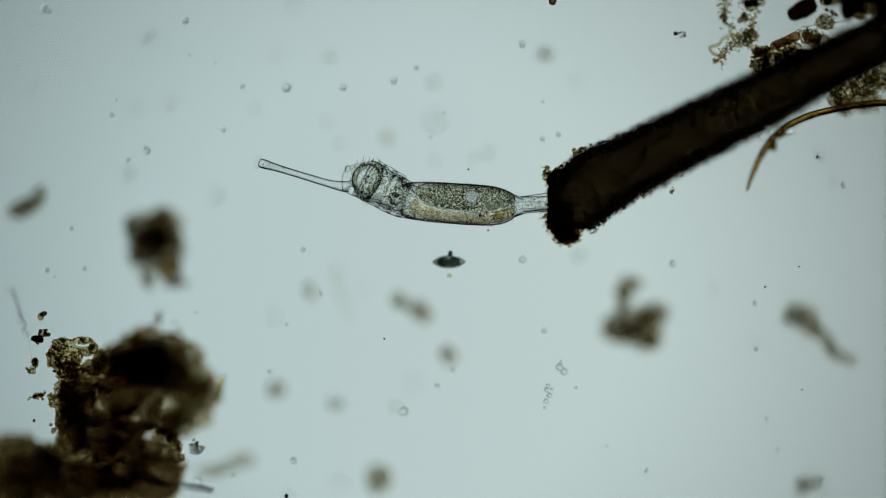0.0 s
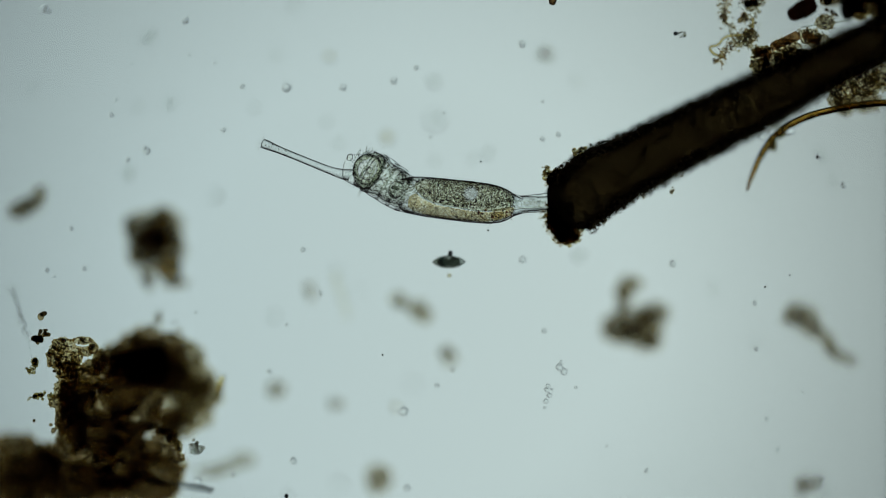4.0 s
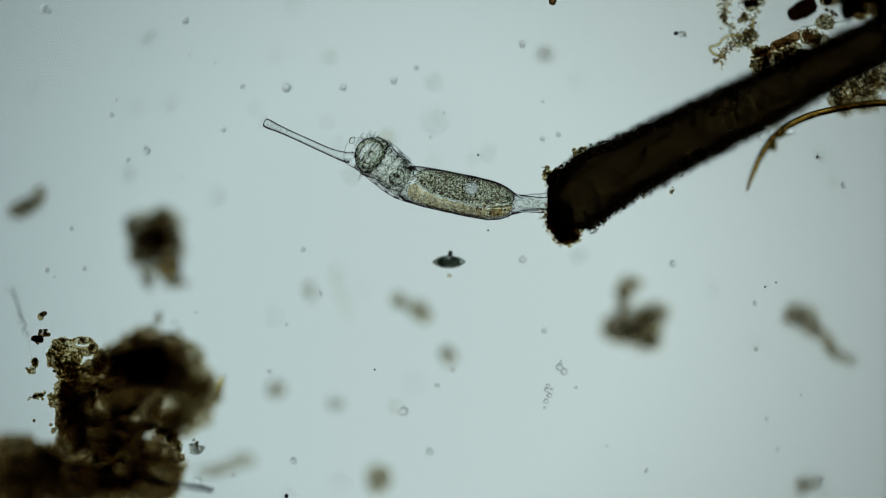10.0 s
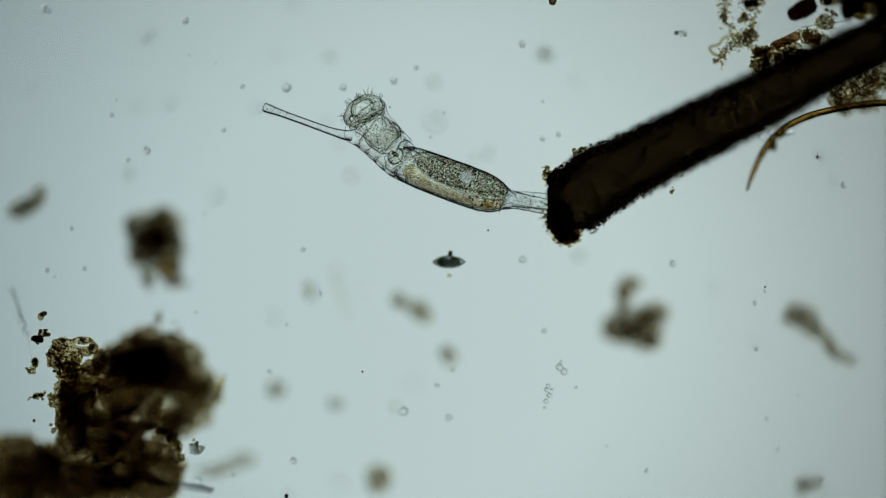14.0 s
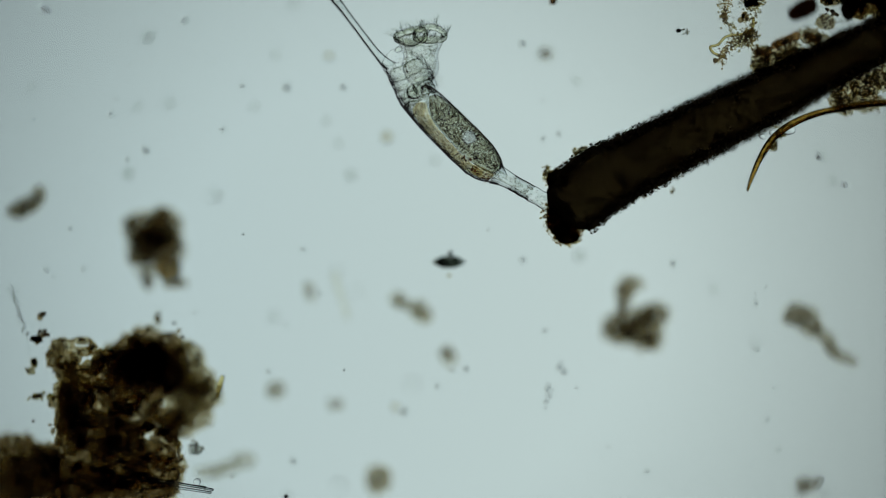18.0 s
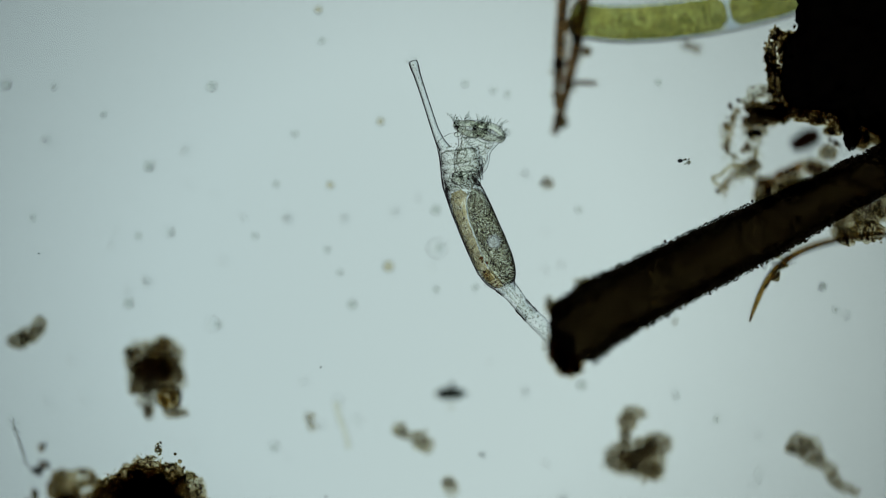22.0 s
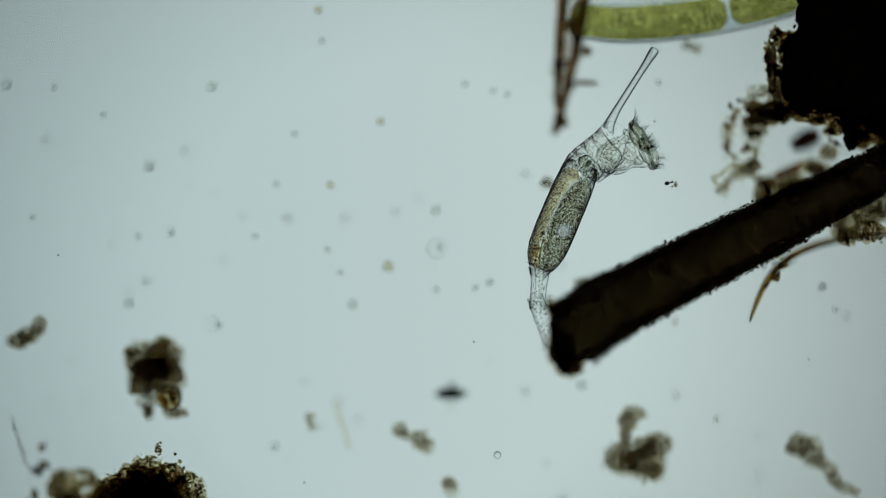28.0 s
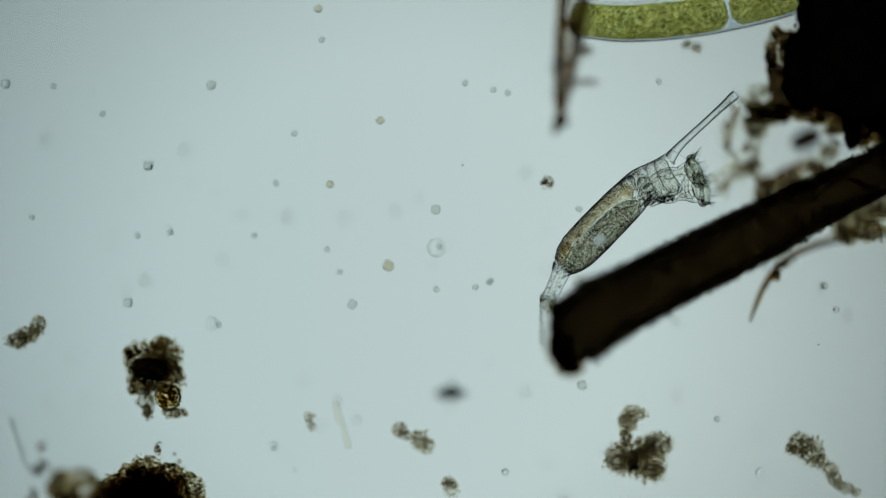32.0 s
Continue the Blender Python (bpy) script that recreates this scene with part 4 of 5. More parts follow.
def rotifer():
    thing = base_at("rotifer", 965, 357, -20)
    tagged(thing, "translucent wheel animal anchored in the tube, with a long antenna", "rotifer")
    R = {"thing": thing, "cilia": [], "rings": [], "wheels": []}
    rr = np.random.default_rng(51)

    def strewn(parent, n, x0, x1, y0, y1, low=0.6, high=1.5, mat="glint", name="tissue_grit", label="clear glinting granules", deep=7):
        pts = um([(x0 + (x1 - x0) * rr.random(), y0 + (y1 - y0) * rr.random(), deep * (rr.random() * 2 - 1)) for k in range(n)])
        part(name, build_mesh(name, *granules(pts, (low + (high - low) * rr.random(n) ** 2) / 1000, rr, 2), mat, True, False), parent, label, "stuff")

    def fold(parent, line, wide=0.8, mat="hair"):
        part("fold", build_mesh("fold", *tube(um(line), [wide / 1000] * len(line), 0.002, 8), mat), parent)

    # foot, in two joints
    lower = [(-25, 14, -14, 10), (-10, 15, -15, 11), (8, 15, -15, 11), (14, 14.4, -14.4, 10.5), (28, 15, -15, 11), (34, 14.4, -14.4, 10.5), (46, 15, -15, 10.5), (52, 14.4, -14.4, 10), (62, 14.8, -14.8, 10), (70, 14, -14, 10)]
    upper = [(-66, 14, -14, 10), (-46, 14.4, -14.2, 9.8), (-38, 13.8, -13.6, 9.7), (-30, 14.6, -14.4, 10), (-24, 14.2, -14, 10), (-10, 16.5, -15.5, 11), (0, 19, -17, 12), (8, 22, -19.5, 14)]
    R["lower"] = part("foot_base", build_mesh("foot_base", *loft(lower, 28, 2.5, 0.05, 1, False), "foot"), thing, "clear ringed foot")
    R["upper"] = part("foot", build_mesh("foot", *loft(upper, 28, 2.5, 0.05, 2, False), "foot"), thing, "clear ringed foot")
    for y, w in ((5, 1.7), (-4, 1.4), (0, 1.2)):
        part("muscle", build_mesh("muscle", *tube(um([(-46, y, 0), (-20, y * 1.1, 2), (6, y * 1.5, 0)]), [w / 1000] * 3, 0.006, 8), "organ"), R["upper"])
    strewn(R["upper"], 90, -62, 4, -10, 10)
    strewn(R["lower"], 90, -10, 66, -10, 10)
    # trunk
    trunk = [(-10, 13.5, -13, 7), (-2, 17, -15.5, 11), (6, 21, -19, 15), (14, 27, -24, 23), (30, 34, -30, 29), (60, 38, -34, 33), (105, 38.5, -34.5, 34), (150, 37.5, -34, 33),
             (170, 36.5, -33.5, 31), (185, 35, -32, 29), (196, 32.5, -29.5, 26), (203, 29, -26, 22), (207, 26, -23.5, 19)]
    R["trunk"] = part("trunk", build_mesh("trunk", *loft(trunk, 64, 2.5, 0.016, 3, False), "cuticle"), thing, "clear cuticle over dark organs")
    web = [(2, 8, -8, 1), (14, 22, -20, 3), (40, 31, -30, 4), (105, 35, -33, 4), (160, 33, -31, 4), (190, 31, -29, 3.5), (206, 28, -27, 2.5), (214, 20, -20, 0.8)]
    part("inner_tissue", build_mesh("inner_tissue", *loft(web, 40, 2.5, 0.03, 14), "web"), R["trunk"], "clear granular tissue")
    yolk = [(6, -7, -9, 0.8), (12, 3, -20, 2), (30, 11, -28, 3), (60, 15, -32, 3), (100, 14, -33, 3), (140, 11, -32, 3), (165, 4, -29, 3), (178, -6, -24, 2), (184, -13, -18, 0.8)]
    R["yolk"] = part("yolk_gland", build_mesh("yolk_gland", *loft(yolk, 40, 2.5, 0.03, 4), "yolk"), R["trunk"], "dark granular yolk gland")
    skin = [(x, a + 0.8, b - 0.8, h * 3.4) for x, a, b, h in yolk]
    part("gland_skin", build_mesh("gland_skin", *loft(skin, 40, 2.5, 0.03, 4), "veil"), R["yolk"], "thin clear gland skin")
    v, f = lump((0.084, -0.012, 0.0), (0.0115, 0.0115, 0.006), 2.4, 0.14)
    part("nucleus", build_mesh("nucleus", v, f, "pale", True, False), R["yolk"], "pale clear nucleus")
    gut = [(22, 22, 13, 1), (34, 29, 14, 5), (60, 34, 17, 7), (100, 35, 16, 7), (140, 34, 13, 7), (165, 31, 6, 6), (180, 27, -2, 4), (192, 22, 4, 1)]
    part("stomach", build_mesh("stomach", *loft(gut, 32, 2.5, 0.05, 5), "gut"), R["trunk"], "ochre granular stomach")
    hind = [(6, 12, 4, 1), (12, 20, 3, 4), (24, 26, 6, 6), (36, 28, 10, 5), (44, 24, 14, 1)]
    part("intestine", build_mesh("intestine", *loft(hind, 24, 2.5, 0.08, 6), "gut"), R["trunk"], "ochre intestine with rusty grains")
    r = np.random.default_rng(31)
    pts = um(zip(8 + 60 * r.random(26) ** 1.5, 12 + 14 * r.random(26), r.normal(size=26) * 4))
    part("food_grit", build_mesh("food_grit", *granules(pts, (1.0 + 1.6 * r.random(26)) / 1000, r, 1), "rust", True, False), R["trunk"], "rusty food grains", "stuff")
    pts = []
    while len(pts) < 2400:
        x, y = 12 + 164 * r.random(), -34 + 46 * r.random()
        if ((x - 94) / 84) ** 2 + ((y + 10) / 22.5) ** 2 < 1 and ((x - 84) / 12) ** 2 + ((y + 12) / 12) ** 2 > 1:
            pts.append((x / 1000, y / 1000, (3.2 + 3 * r.random()) / 1000))
    part("yolk_grit", build_mesh("yolk_grit", *granules(pts, (0.5 + 0.75 * r.random(2400)) / 1000, r, 2), "yolkgrain", True, False), R["yolk"], "glinting yolk droplets", "stuff")
    strewn(R["trunk"], 600, 30, 184, 16, 32, 0.5, 1.2, "yolkgrain", "stomach_grit", "glinting ochre granules")
    strewn(R["trunk"], 260, 176, 206, -28, 30)
    strewn(R["trunk"], 120, 2, 26, -14, 14)
    v, f = lump((0.050, 0.0335, 0.0), (0.014, 0.004, 0.006), 3, 0.2)
    part("fold", build_mesh("fold", v, f, "organ", True, False), R["trunk"])
    fold(R["trunk"], [(34, 12, 9), (62, 16, 9), (100, 15, 9), (140, 12, 9), (166, 5, 9), (180, -4, 9), (187, -14, 8)])
    fold(R["trunk"], [(52, 36, 6), (46, 27, 8), (38, 18, 8)])
    # neck and head
    for k, (u, long, deep) in enumerate(RINGS):
        h = long / 2
        if k < 5:
            rows = [(-h, -0.9, 1.8 - deep, deep * 0.38), (-h * 0.6, -0.3, 0.8 - deep, deep * 0.41), (0, 0, -deep, deep * 0.42), (h * 0.6, -0.3, 0.8 - deep, deep * 0.41), (h, -0.9, 1.8 - deep, deep * 0.38)]
        else:
            rows = [(-18, 0, -65, 27), (-7, 0, -61, 25), (4, 0, -55, 21), (12, -2, -51, 17), (18, -10, -47, 12), (22, -20, -45, 6), (24, -28, -42, 1)]
        ring = part("head_ring" if k else "neck_ring", build_mesh("head_ring", *loft(rows, 52, 2.0, 0.02, 7 + k, False), "head"), thing, "clear wrinkled skin fold of the head")
        R["rings"].append(ring)
        if 0 < k < 5:
            inner = [(-h * 0.9, -16, 22 - deep, 0.8), (-h * 0.6, -7, 10 - deep, 3), (0, -5, 6 - deep, 4), (h * 0.6, -7, 10 - deep, 3), (h * 0.9, -16, 22 - deep, 0.8)]
            part("inner_tissue", build_mesh("inner_tissue", *loft(inner, 36, 2.0, 0.10, 13 + k), "crinkle"), ring, "finely folded clear inner tissue")
        strewn(ring, 60, -h * 0.8, h * 0.8 if k < 5 else 6, 8 - deep, -5)
    ring = R["rings"][1]
    v, f = lump((0.006, -0.034, 0.003), (0.0135, 0.0155, 0.010), 6.1, 0.10)
    mastax = part("mastax", build_mesh("mastax", v, f, "bulb", True, False), ring, "rounded glassy chewing organ")
    v, f = lump((0.008, -0.036, 0.012), (0.0075, 0.0032, 0.003), 8.1, 0.4)
    part("jaw", build_mesh("jaw", v, f, "shade", True, False), mastax, "small dark jaw")
    fold(ring, [(-14, -64, 6), (-8, -48, 8), (-10, -30, 9), (-4, -14, 6)])
    fold(ring, [(10, -66, 6), (14, -52, 8), (8, -36, 9), (12, -20, 6)])
    fold(R["rings"][2], [(-12, -70, 6), (-2, -58, 9), (-8, -42, 9)])
    fold(R["rings"][2], [(-10, -12, 6), (2, -20, 8), (-4, -32, 9)])
    fold(R["rings"][4], [(12, -12, 5), (10, -34, 8), (12, -56, 6), (6, -68, 4)], 1.0)
    fold(R["rings"][3], [(-13, -66, 5), (-10, -46, 8), (-14, -24, 7)])
    face = R["rings"][5]
    v, f = lump((0.019, -0.041, 0.0), (0.0052, 0.0070, 0.0055), 5.7, 0.10)
    part("rostrum", build_mesh("rostrum", v, f, "bulb", True, False), face, "small glassy knob at the head's tip")
    for k in range(8):
        x, y = 10 - 3.6 * k, -46 - 20 * math.sin(min(1.0, k / 8) * math.pi / 2)
        tip = 8 + 8 * rr.random()
        lean = 4 * math.sin(k * 2.3)
        part("brow_cilium", build_mesh("brow_cilium", *tube(um([(x, y + 3, 2), (x + lean * 0.4, y - tip * 0.6, 2), (x + lean, y - tip, 2)]), [0.0009, 0.0007, 0.0004], 0.004, 6), "cilium"), face)
    # antenna
    stalk = [(-16, 4, -19, 6), (-5, 6.4, -13, 6.4), (8, 6.6, -9.5, 6.4), (22, 6.6, -7.4, 6.4), (40, 6.5, -6.6, 6.4),
             (86, 6.2, -6.2, 6.2), (122, 6.8, -6.8, 6.4), (138, 8.2, -8.2, 7), (146, 8.4, -8.4, 7), (150, 7.6, -7.6, 6), (151.5, 4.5, -4.5, 3.5), (152, 1, -1, 1)]
    R["antenna"] = part("antenna", build_mesh("antenna", *loft(stalk, 28, 2.5, 0.02, 8, False), "antenna"), thing, "long clear tubular antenna")
    for k in range(13):
        a = -66 + 11 * k
        d = (math.cos(radians(a)), math.sin(radians(a)))
        reach = 12 + 5 * rr.random()
        part("bristle", build_mesh("bristle", *tube(um([(148, 7 * d[1], 0), (148 + reach * d[0], 17 * d[1], 0)]), [0.0006, 0.0003], 0.01, 5), "ghost"), R["antenna"])
    strewn(R["antenna"], 60, 96, 147, -5, 5, 0.5, 1.1)
    # the lobe that carries the wheel organ
    lobe = [(-84, 12, -12, 4), (-76, 22, -22, 12), (-62, 29, -29, 20), (-46, 32, -32, 24), (-34, 30, -31, 24), (-22, 32, -33, 24), (-12, 36, -36, 24), (-4, 38, -38, 22), (2, 33, -33, 18), (6, 18, -18, 8)]
    R["lobe"] = part("head_lobe", build_mesh("head_lobe", *loft(lobe, 44, 2.0, 0.10, 9), "veil"), thing, "clear wrinkled lobe carrying the wheel organ")
    inner = [(-78, 10, -10, 0.8), (-60, 24, -24, 4), (-40, 27, -27, 5), (-30, 25, -25, 4), (-14, 30, -30, 5), (-2, 28, -28, 0.8)]
    part("inner_tissue", build_mesh("inner_tissue", *loft(inner, 36, 2.0, 0.10, 15), "crinkle"), R["lobe"], "finely folded clear inner tissue")
    for line in ([(-60, 18, 6), (-44, 10, 9), (-30, 16, 9), (-12, 12, 7)], [(-56, -16, 6), (-40, -8, 9), (-26, -18, 9), (-10, -14, 7)], [(-16, 26, 6), (-12, 6, 9), (-15, -12, 9), (-11, -28, 6)]):
        fold(R["lobe"], line)
    strewn(R["lobe"], 260, -74, 0, -28, 28)
    # wheel organ: two ciliated discs
    for side in (1, -1):
        ring, vs, fs = [], [], []
        for k in range(40):
            a = 2 * math.pi * k / 40
            wob = 1 + 0.05 * math.sin(3 * a + side)
            ring.append((0.0025 * math.sin(2 * a + side), 0.0265 * wob * math.cos(a), 0.0205 * wob * math.sin(a)))
        for k, p in enumerate(ring):
            a = 2 * math.pi * k / 40
            for j in range(10):
                b = 2 * math.pi * j / 10
                vs.append((p[0] + 0.0074 * math.sin(b), p[1] + 0.0046 * math.cos(b) * math.cos(a), p[2] + 0.0046 * math.cos(b) * math.sin(a)))
                fs.append((k * 10 + j, k * 10 + (j + 1) % 10, (k + 1) % 40 * 10 + (j + 1) % 10, (k + 1) % 40 * 10 + j))
        disc = part("wheel_disc", build_mesh("wheel_disc", np.array(vs), fs, "rim"), thing, "yellow-green glassy disc fringed with beating cilia")
        cup = [(-14, 13, -13, 9), (-8, 20, -20, 15), (-2, 24, -24, 18), (3, 22, -22, 16), (8, 16, -16, 11), (11, 6, -6, 4)]
        part("disc_skin", build_mesh("disc_skin", *loft(cup, 36, 1.5, 0.12, 15 + side), "veil"), disc, "thin clear skin of the disc")
        for j, (x, y, s) in enumerate(((3, 20 * side, 1.0), (2, -3 * side, 0.8))):
            v, f = lump(um([(x, y, 4)])[0], (0.006 * s, 0.008 * s, 0.008 * s), y + j, 0.3)
            part("knob", build_mesh("knob", v, f, "veil", True, False), disc)
        if side > 0:
            swirl = [(8 + 0.2 * k, (5 + 0.55 * k) * math.cos(0.42 * k + side), (4 + 0.45 * k) * math.sin(0.42 * k + side)) for k in range(20)]
            part("groove", build_mesh("groove", *tube(um(swirl), [0.0012] * 20, 0.002, 8), "rim"), disc, "curled groove of the disc")
        for k in range(52):
            a = 2 * math.pi * k / 52
            p = ring[k * 40 // 52]
            w, h = 5 * math.sin(a * 7), 16 + 6 * math.sin(a * 5 + side)
            out = 7 + 5 * math.sin(a * 9)
            pts = um([(0, 0, 0), (h * 0.55, out * 0.5 * math.cos(a), out * 0.5 * math.sin(a)), (h, out * math.cos(a) + w, out * math.sin(a))])
            ob = part("cilium", build_mesh("cilium", *tube(pts, [0.0013, 0.0010, 0.0005], 0.006, 6), "cilium"), disc)
            ob.location = p
            R["cilia"].append((ob, p, a + side))
        R["wheels"].append((disc, side))
    return R


ROTIFER = rotifer()

# drifting specks
DRIFT = []
for name, size, rows in [("speck", 1.0, [(0, 1414, 472, 0), (6, 1390, 492, 0), (9, 1378, 497, 0), (13, 1359, 514, 20), (18, 1335, 520, 10), (32, 1250, 560, -40)]),
                         ("speck", 0.8, [(0, 829, 300, 0), (9, 864, 276, 0), (14, 690, 190, 10), (17, 742, 20, -30), (24, 1060, -60, -60), (32, 1180, 90, -60)]),
                         ("speck", 0.9, [(0, 680, 600, 0), (6, 674, 640, 0), (13, 648, 658, 10), (24, 560, 640, -50), (32, 520, 600, -60)]),
                         ("bead", 1.0, [(0, 700, 900, 20), (10, 760, 800, 30), (13, 786, 757, 34), (16, 810, 700, 30), (24, 860, 560, -50), (32, 890, 604, -90)]),
                         ("speck", 1.1, [(0, 30, 120, -60), (14, 60, 200, -60), (28, 104, 222, -70), (32, 168, -62, -90)]),
                         ("speck", 1.0, [(0, 1420, 690, 0), (13, 1415, 700, 20), (24, 1310, 567, -60), (28, 1424, 406, -64), (32, 1440, 380, -90)]),
                         ("speck", 1.2, [(0, 300, 80, -30), (20, 480, 420, -50), (28, 835, 374, -64), (32, 815, 66, -92)])]:
    ob = new(name, SPECK if name == "speck" else BEADS[2])
    tagged(ob, "minute dark speck drifting through the water" if name == "speck" else "clear bead drifting through the water", name, "drifting specks")
    DRIFT.append((ob, rows))

grain = new("dark_grain")
tagged(grain, "small dark grain trailing clear crumbs in the water", "grain", "drifting specks")
v, f = lump((0, 0, 0), (0.0045, 0.0036, 0.0036), 4.4, 0.25)
part("kernel", build_mesh("kernel", v, f, "ink", True, False), grain, "dark round kernel")
r = np.random.default_rng(88)
part("crumb", build_mesh("crumb", *granules(um(zip(6 + 14 * r.random(16), -7 + 10 * r.random(16), r.normal(size=16) * 2)), (1.0 + 1.6 * r.random(16)) / 1000, r, 2), "clear", True, False), grain, "clear crumbs", "stuff")
DRIFT.append((grain, [(0, 1196, 60, -16), (17, 1198, 58, -40), (19, 1201, 54, -54), (23, 1195, 58, -70), (25, 1180, 67, -75), (28, 1175, 96, -80), (32, 1168, 122, -104)]))

# ---- what moves ----
# seconds; foot joint x, y; heading of the trunk; antenna base x, y; heading of the antenna
EARLY = [(0, 917, 363, 176.5, 603, 332, 163), (1, 916, 363, 176, 603, 328, 162), (2, 914, 362, 175.5, 602, 325, 161.5), (3, 914, 362, 175, 601, 323, 161),
         (3.5, 914, 362, 174.5, 600, 320, 161), (5.5, 922, 361, 172, 623, 279, 141), (6, 920, 362, 171.5, 609, 291, 152), (7, 919, 362, 171, 603, 290, 155),
         (8, 917, 362, 170.5, 599, 287, 156), (8.3, 918, 362, 171, 620, 270, 128), (8.5, 921, 362, 170.5, 658, 257, 99), (8.8, 923, 362, 169, 706, 245, 64),
         (9, 922, 361, 168.5, 662, 243, 84), (9.2, 917, 361, 168.5, 627, 261, 137)]
MIDDLE = [(9.5, 914, 360, 168.5, 613, 276, 150), (10, 914, 360, 168.5, 605, 279, 155.5), (11, 912, 359, 166, 606, 271, 156), (12, 908, 358, 163, 605, 258, 156.5),
          (13, 903, 357, 161.7, 603, 252, 157), (14, 901, 352, 160, 608, 241, 160), (14.5, 900, 348, 159, 614, 231, 158), (16.5, 884, 317, 143, 664, 146, 134),
          (17, 884, 315, 140.5, 668, 134, 132), (18, 883, 310, 135.5, 678, 111, 127), (18.5, 884, 310, 132, 690, 98, 124), (19, 885, 308, 127.5, 704, 80, 121)]
LATE = [(20, 887, 302, 123.5, 724, 63, 118), (21, 884, 289, 119, 744, 43, 114), (22, 895, 279, 113.5, 774, 23, 108), (22.5, 904, 274, 107, 814, 4, 101),
        (23, 913, 270, 101.5, 849, -10, 91.5), (24, 918, 265, 96.5, 880, -19, 88), (25, 922, 265, 93, 896, -22, 86), (25.5, 929, 264, 87.5, 936, -22, 80),
        (27.5, 952, 252, 69, 1063, -18, 59), (28, 952, 253, 67.5, 1074, -14, 57.5), (29, 962, 253, 62, 1102, -8, 54), (30, 977, 253, 57, 1144, 14, 49),
        (31, 985, 252, 50.5, 1174, 34, 45), (32, 990, 251, 46, 1185, 42, 42.5)]
# seconds; the two ends of the wheel organ where it is out; how far it is spread
WHEEL = [(13, 600, 216, 662, 196, 0.0), (14, 604, 196, 668, 160, 0.35), (14.5, 603, 186, 668, 156, 0.6),
         (16.5, 678, 96, 772, 88, 1), (17, 690, 84, 782, 76, 1), (18, 698, 68, 790, 60, 1), (18.5, 706, 60, 798, 54, 1), (19, 720, 52, 812, 46, 1), (20, 743, 32, 835, 32, 1), (21, 766, 17, 856, 20, 1),
         (22, 802, -8, 889, 12, 1), (22.5, 842, -22, 931, 6, 1), (23, 884, -26, 969, 4, 1), (24, 908, -36, 994, -2, 1), (25, 930, -32, 1015, 4, 1), (25.5, 962, -34, 1040, 8, 1),
         (27.5, 1102, -18, 1146, 62, 1), (28, 1112, -12, 1157, 68, 1), (29, 1139, -4, 1178, 80, 1), (30, 1176, 22, 1211, 108, 1), (31, 1202, 40, 1234, 128, 1), (32, 1213, 47, 1244, 138, 1)]
BASE = (965, 357)


def lie(at, heading, z, z_end, length):
    """A pose along a heading in the plan (degrees, anticlockwise) that dips from z to z_end over its length."""
    a = radians(heading)
    x = Vector((math.cos(a), math.sin(a), (z_end - z) / length)).normalized()
    y = Vector((0, 0, 1)).cross(x).normalized()
    turned = Matrix((x, y, x.cross(y))).transposed().to_4x4()
    return Matrix.Translation(place(at[0], at[1], z) - ROTIFER["thing"].location) @ turned


def depth(t):
    """Heights of the foot joint, the neck, the tip of the head and the tip of the antenna."""
    rows = [(0, 0), (11, 0), (12, -16), (13, -27), (13.6, -10), (14.5, -10), (16.5, -62), (17, -66), (17.6, -52), (18.2, -48), (18.6, -52)] + [(a[0], a[3]) for a in STAGE if a[0] >= 19]
    z = float(np.interp(t, [a for a, b in rows], [b for a, b in rows]))
    w = 75 * math.exp(-((t - 8.8) / 0.4) ** 2)
    k = float(np.interp(t, [17, 19], [0.35, 0.85]))
    return -6 + k * z, z * (k + 0.15) / (0.6 * k + 0.49), z - 2 + 0.2 * w, z - 4 + w


def back_line(jx, jy, hd, bx, by, an):
    """The curve of the back from the trunk to the antenna: place and heading at each share u of it."""
    c, d = np.array((math.cos(radians(hd)), -math.sin(radians(hd)))), np.array((math.cos(radians(an)), -math.sin(radians(an))))
    p0 = np.array((jx, jy)) + 186 * c + 37 * np.array((c[1], -c[0]))
    p3 = np.array((bx, by)) + 6.5 * np.array((d[1], -d[0]))
    reach = 0.36 * np.linalg.norm(p3 - p0)
    p1, p2 = p0 + reach * c, p3 - reach * d

    def at(u):
        p = (1 - u) ** 3 * p0 + 3 * u * (1 - u) ** 2 * p1 + 3 * u * u * (1 - u) * p2 + u ** 3 * p3
        g = (1 - u) ** 2 * (p1 - p0) + 2 * u * (1 - u) * (p2 - p1) + u * u * (p3 - p2)
        return p, math.degrees(math.atan2(-g[1], g[0]))

    return at


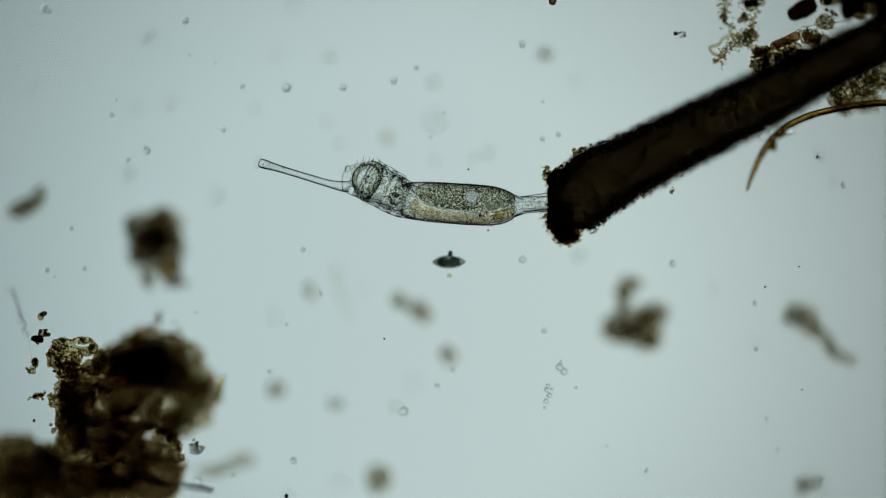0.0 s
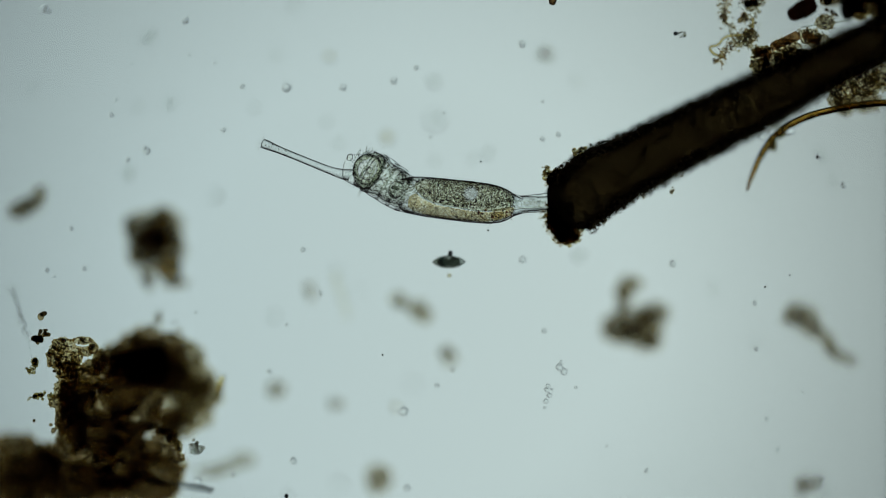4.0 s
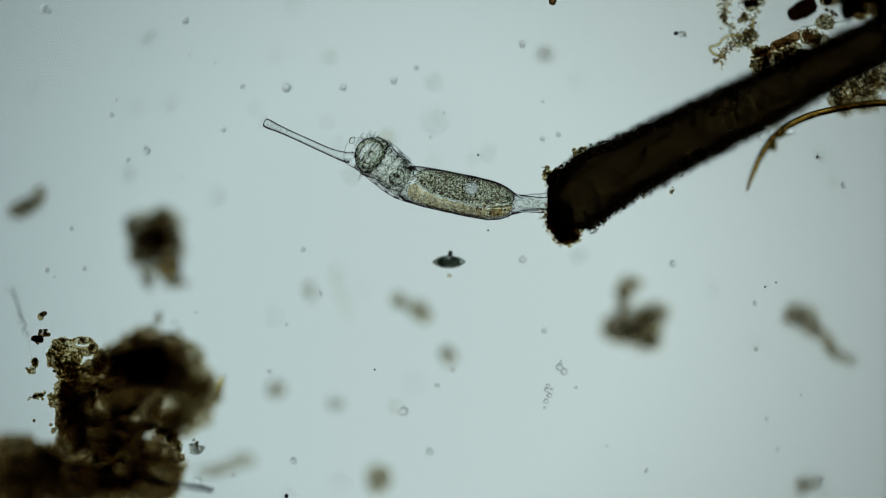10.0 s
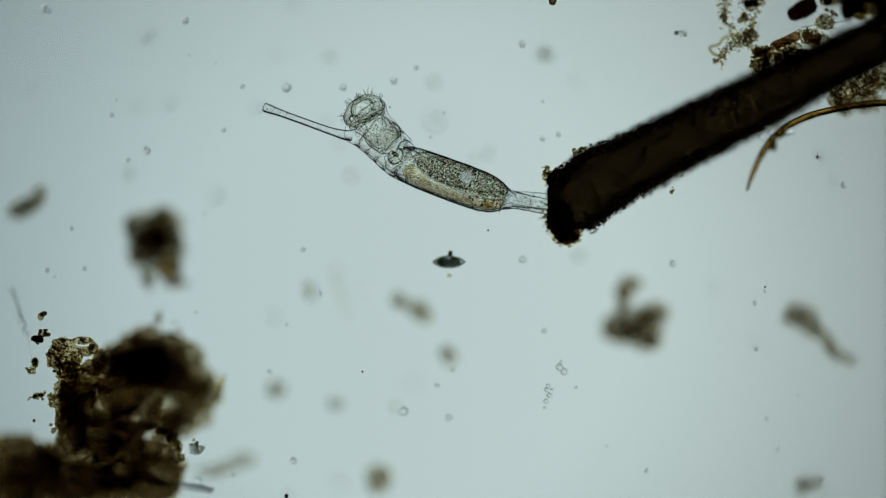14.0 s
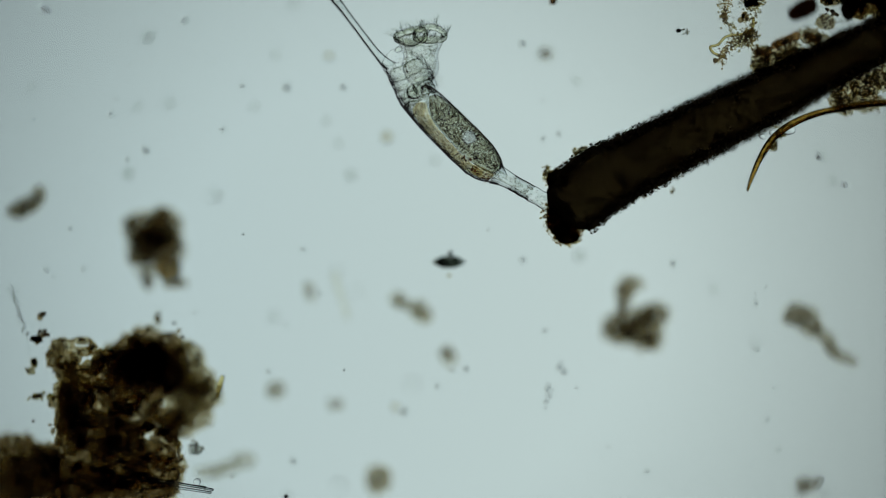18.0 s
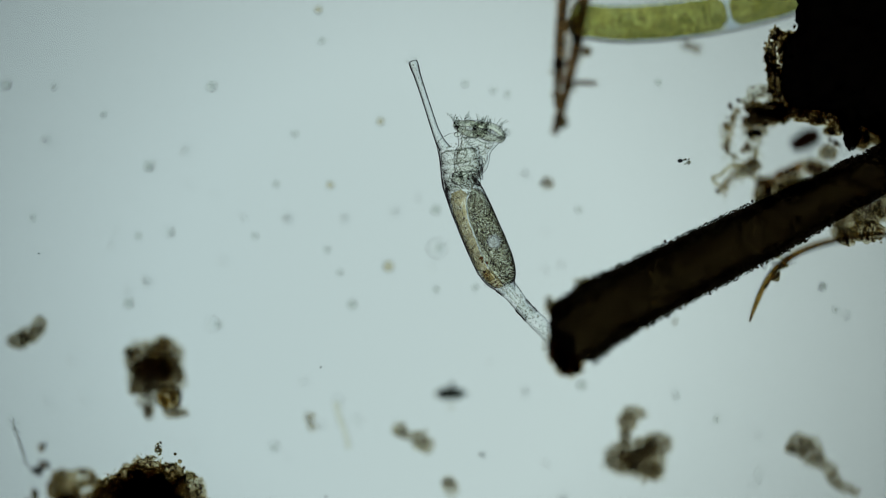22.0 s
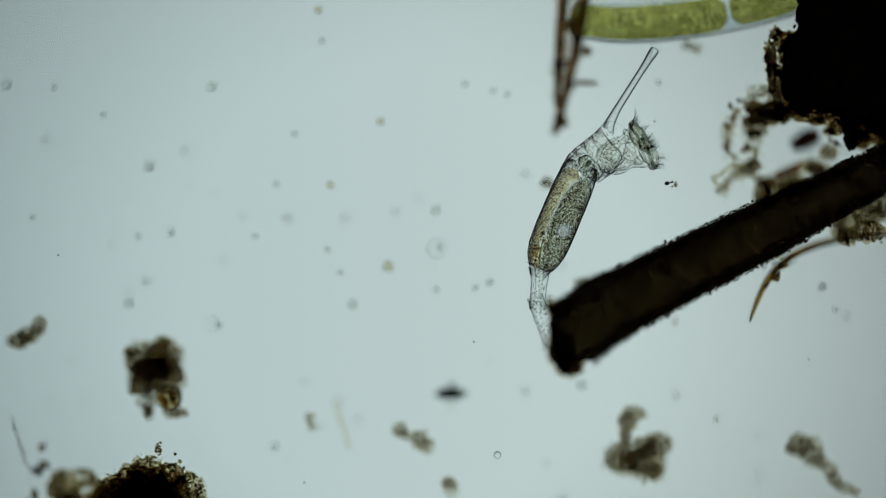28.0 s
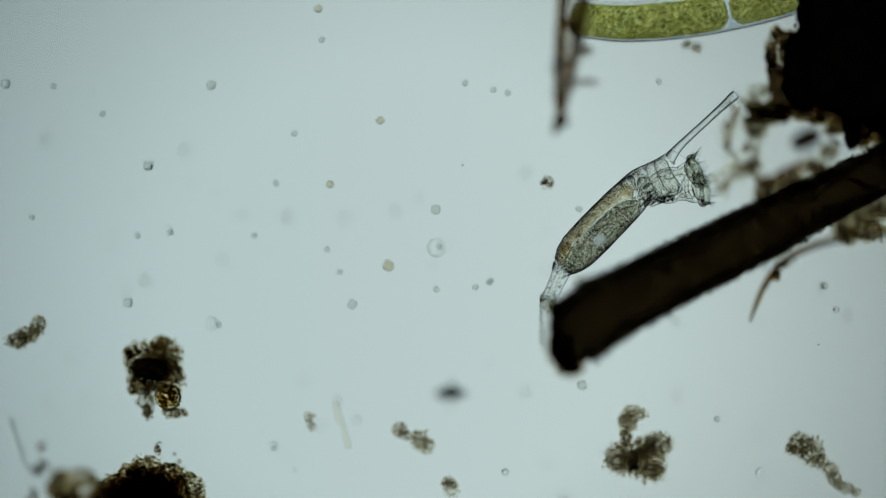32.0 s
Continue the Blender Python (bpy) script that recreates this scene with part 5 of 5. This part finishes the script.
def motions():
    walk(edge_dimmer, [(t, pose(-x / 1000, y / 1000, EDGE_DIMMER_Z)) for t, x, y, f in STAGE])
    walk(lamp_disc, [(t, pose(-x / 1000 - 0.15, y / 1000 - 0.163, LAMP_Z)) for t, x, y, f in STAGE])
    rows = {k: [] for k in ("lower", "upper", "trunk", "antenna", "lobe")}
    rings, discs = [[] for k in RINGS], [[], []]
    table = EARLY + MIDDLE + LATE
    for t, jx, jy, hd, bx, by, an in table:
        z0, z1, z2, z3 = depth(t)
        zb = min(-18, 0.8 * z0)
        rows["trunk"].append((t, lie((jx - 2.5 * math.sin(radians(hd)), jy - 2.5 * math.cos(radians(hd))), hd, z0, z1, 195)))
        back = math.degrees(math.atan2(BASE[1] - jy, jx - BASE[0]))
        back += 360 * round((hd - back) / 360)
        mid_turn = back if t < 20 else back + 13 * min(1.0, (t - 20) / 8)
        drawn = max(0.0, 76 - math.hypot(jx - BASE[0], jy - BASE[1]))
        fx, fy = BASE[0] - drawn * math.cos(radians(back)), BASE[1] + drawn * math.sin(radians(back))
        rows["lower"].append((t, lie((fx, fy), mid_turn, zb, z0, 60)))
        ux, uy = fx + 52 * math.cos(radians(mid_turn)), fy - 52 * math.sin(radians(mid_turn))
        hu = math.degrees(math.atan2(uy - jy, jx - ux)) if math.hypot(jx - ux, jy - uy) > 25 else (back + hd) / 2
        rows["upper"].append((t, lie((jx, jy), hu, z0, z0, 60)))
        line = back_line(jx, jy, hd, bx, by, an)
        for (u, long, deep), out in zip(RINGS, rings):
            p, h = line(u)
            out.append((t, lie(p, h, z1 + (z2 - z1) * u, z1 + (z2 - z1) * (u + 0.2), 30)))
        rows["antenna"].append((t, lie((bx, by), an, z2 + 6, z3, 150)))
        # the wheel organ: folded into the head, or spread
        p, h = line(0.76)
        a = radians(h)
        folded = np.array((p[0] + 38 * math.sin(a), p[1] + 38 * math.cos(a)))
        if t < 13:
            centre, turned, spread_by = folded, h, 0.0
        else:
            x0, y0, x1, y1, spread_by = [float(np.interp(t, [w[0] for w in WHEEL], [w[k] for w in WHEEL])) for k in range(1, 6)]
            centre = np.array(((x0 + x1) / 2, (y0 + y1) / 2))
            if t < 14.5:
                k = (t - 13) / 1.5
                centre = centre * k + folded * (1 - k)
            turned = math.degrees(math.atan2(y0 - y1, x1 - x0)) + 90
        q, hq = line(0.06)
        neck = np.array((q[0] + 33 * math.sin(radians(hq)), q[1] + 33 * math.cos(radians(hq))))
        way = math.degrees(math.atan2(neck[1] - centre[1], centre[0] - neck[0]))
        rows["lobe"].append((t, lie(centre - 5 * np.array((math.cos(radians(way)), -math.sin(radians(way)))), way, z2, z2, 60)))
        b = radians(turned)
        for (disc, side), out in zip(ROTIFER["wheels"], discs):
            k = side * (3 + 13 * spread_by)
            tip = float(np.interp(t, [21, 23], [34, 16]))
            lift = 6 * side * (1 - spread_by) + float(np.interp(t, [16.5, 21, 24, 32], [26, 16, 8, 4])) * spread_by
            at = (centre[0] - k * math.sin(b), centre[1] - k * math.cos(b))
            out.append((t, lie(at, turned + side * 3 * spread_by, z2 + lift, z2 + lift, 60) @ pose(0, 0, 0, 12 * side * (1 - spread_by), -90 * (1 - spread_by) - tip * spread_by)))
    for key, r in rows.items():
        walk(ROTIFER[key], r)
    for ring, r in zip(ROTIFER["rings"], rings):
        walk(ring, r)
    for (disc, side), r in zip(ROTIFER["wheels"], discs):
        walk(disc, r)
    for ob, p, a in ROTIFER["cilia"]:
        beat = [(k * 0.4, Matrix.Translation(p) @ pose(0, 0, 0, 0, 14 * math.sin(a) * math.sin(4 * a + k * 2.1), 16 * math.cos(4 * a + k * 2.1))) for k in range(81)]
        walk(ob, beat)
    for ob, r in DRIFT:
        walk(ob, [(t, Matrix.Translation(place(x, y, z))) for t, x, y, z in r])


motions()
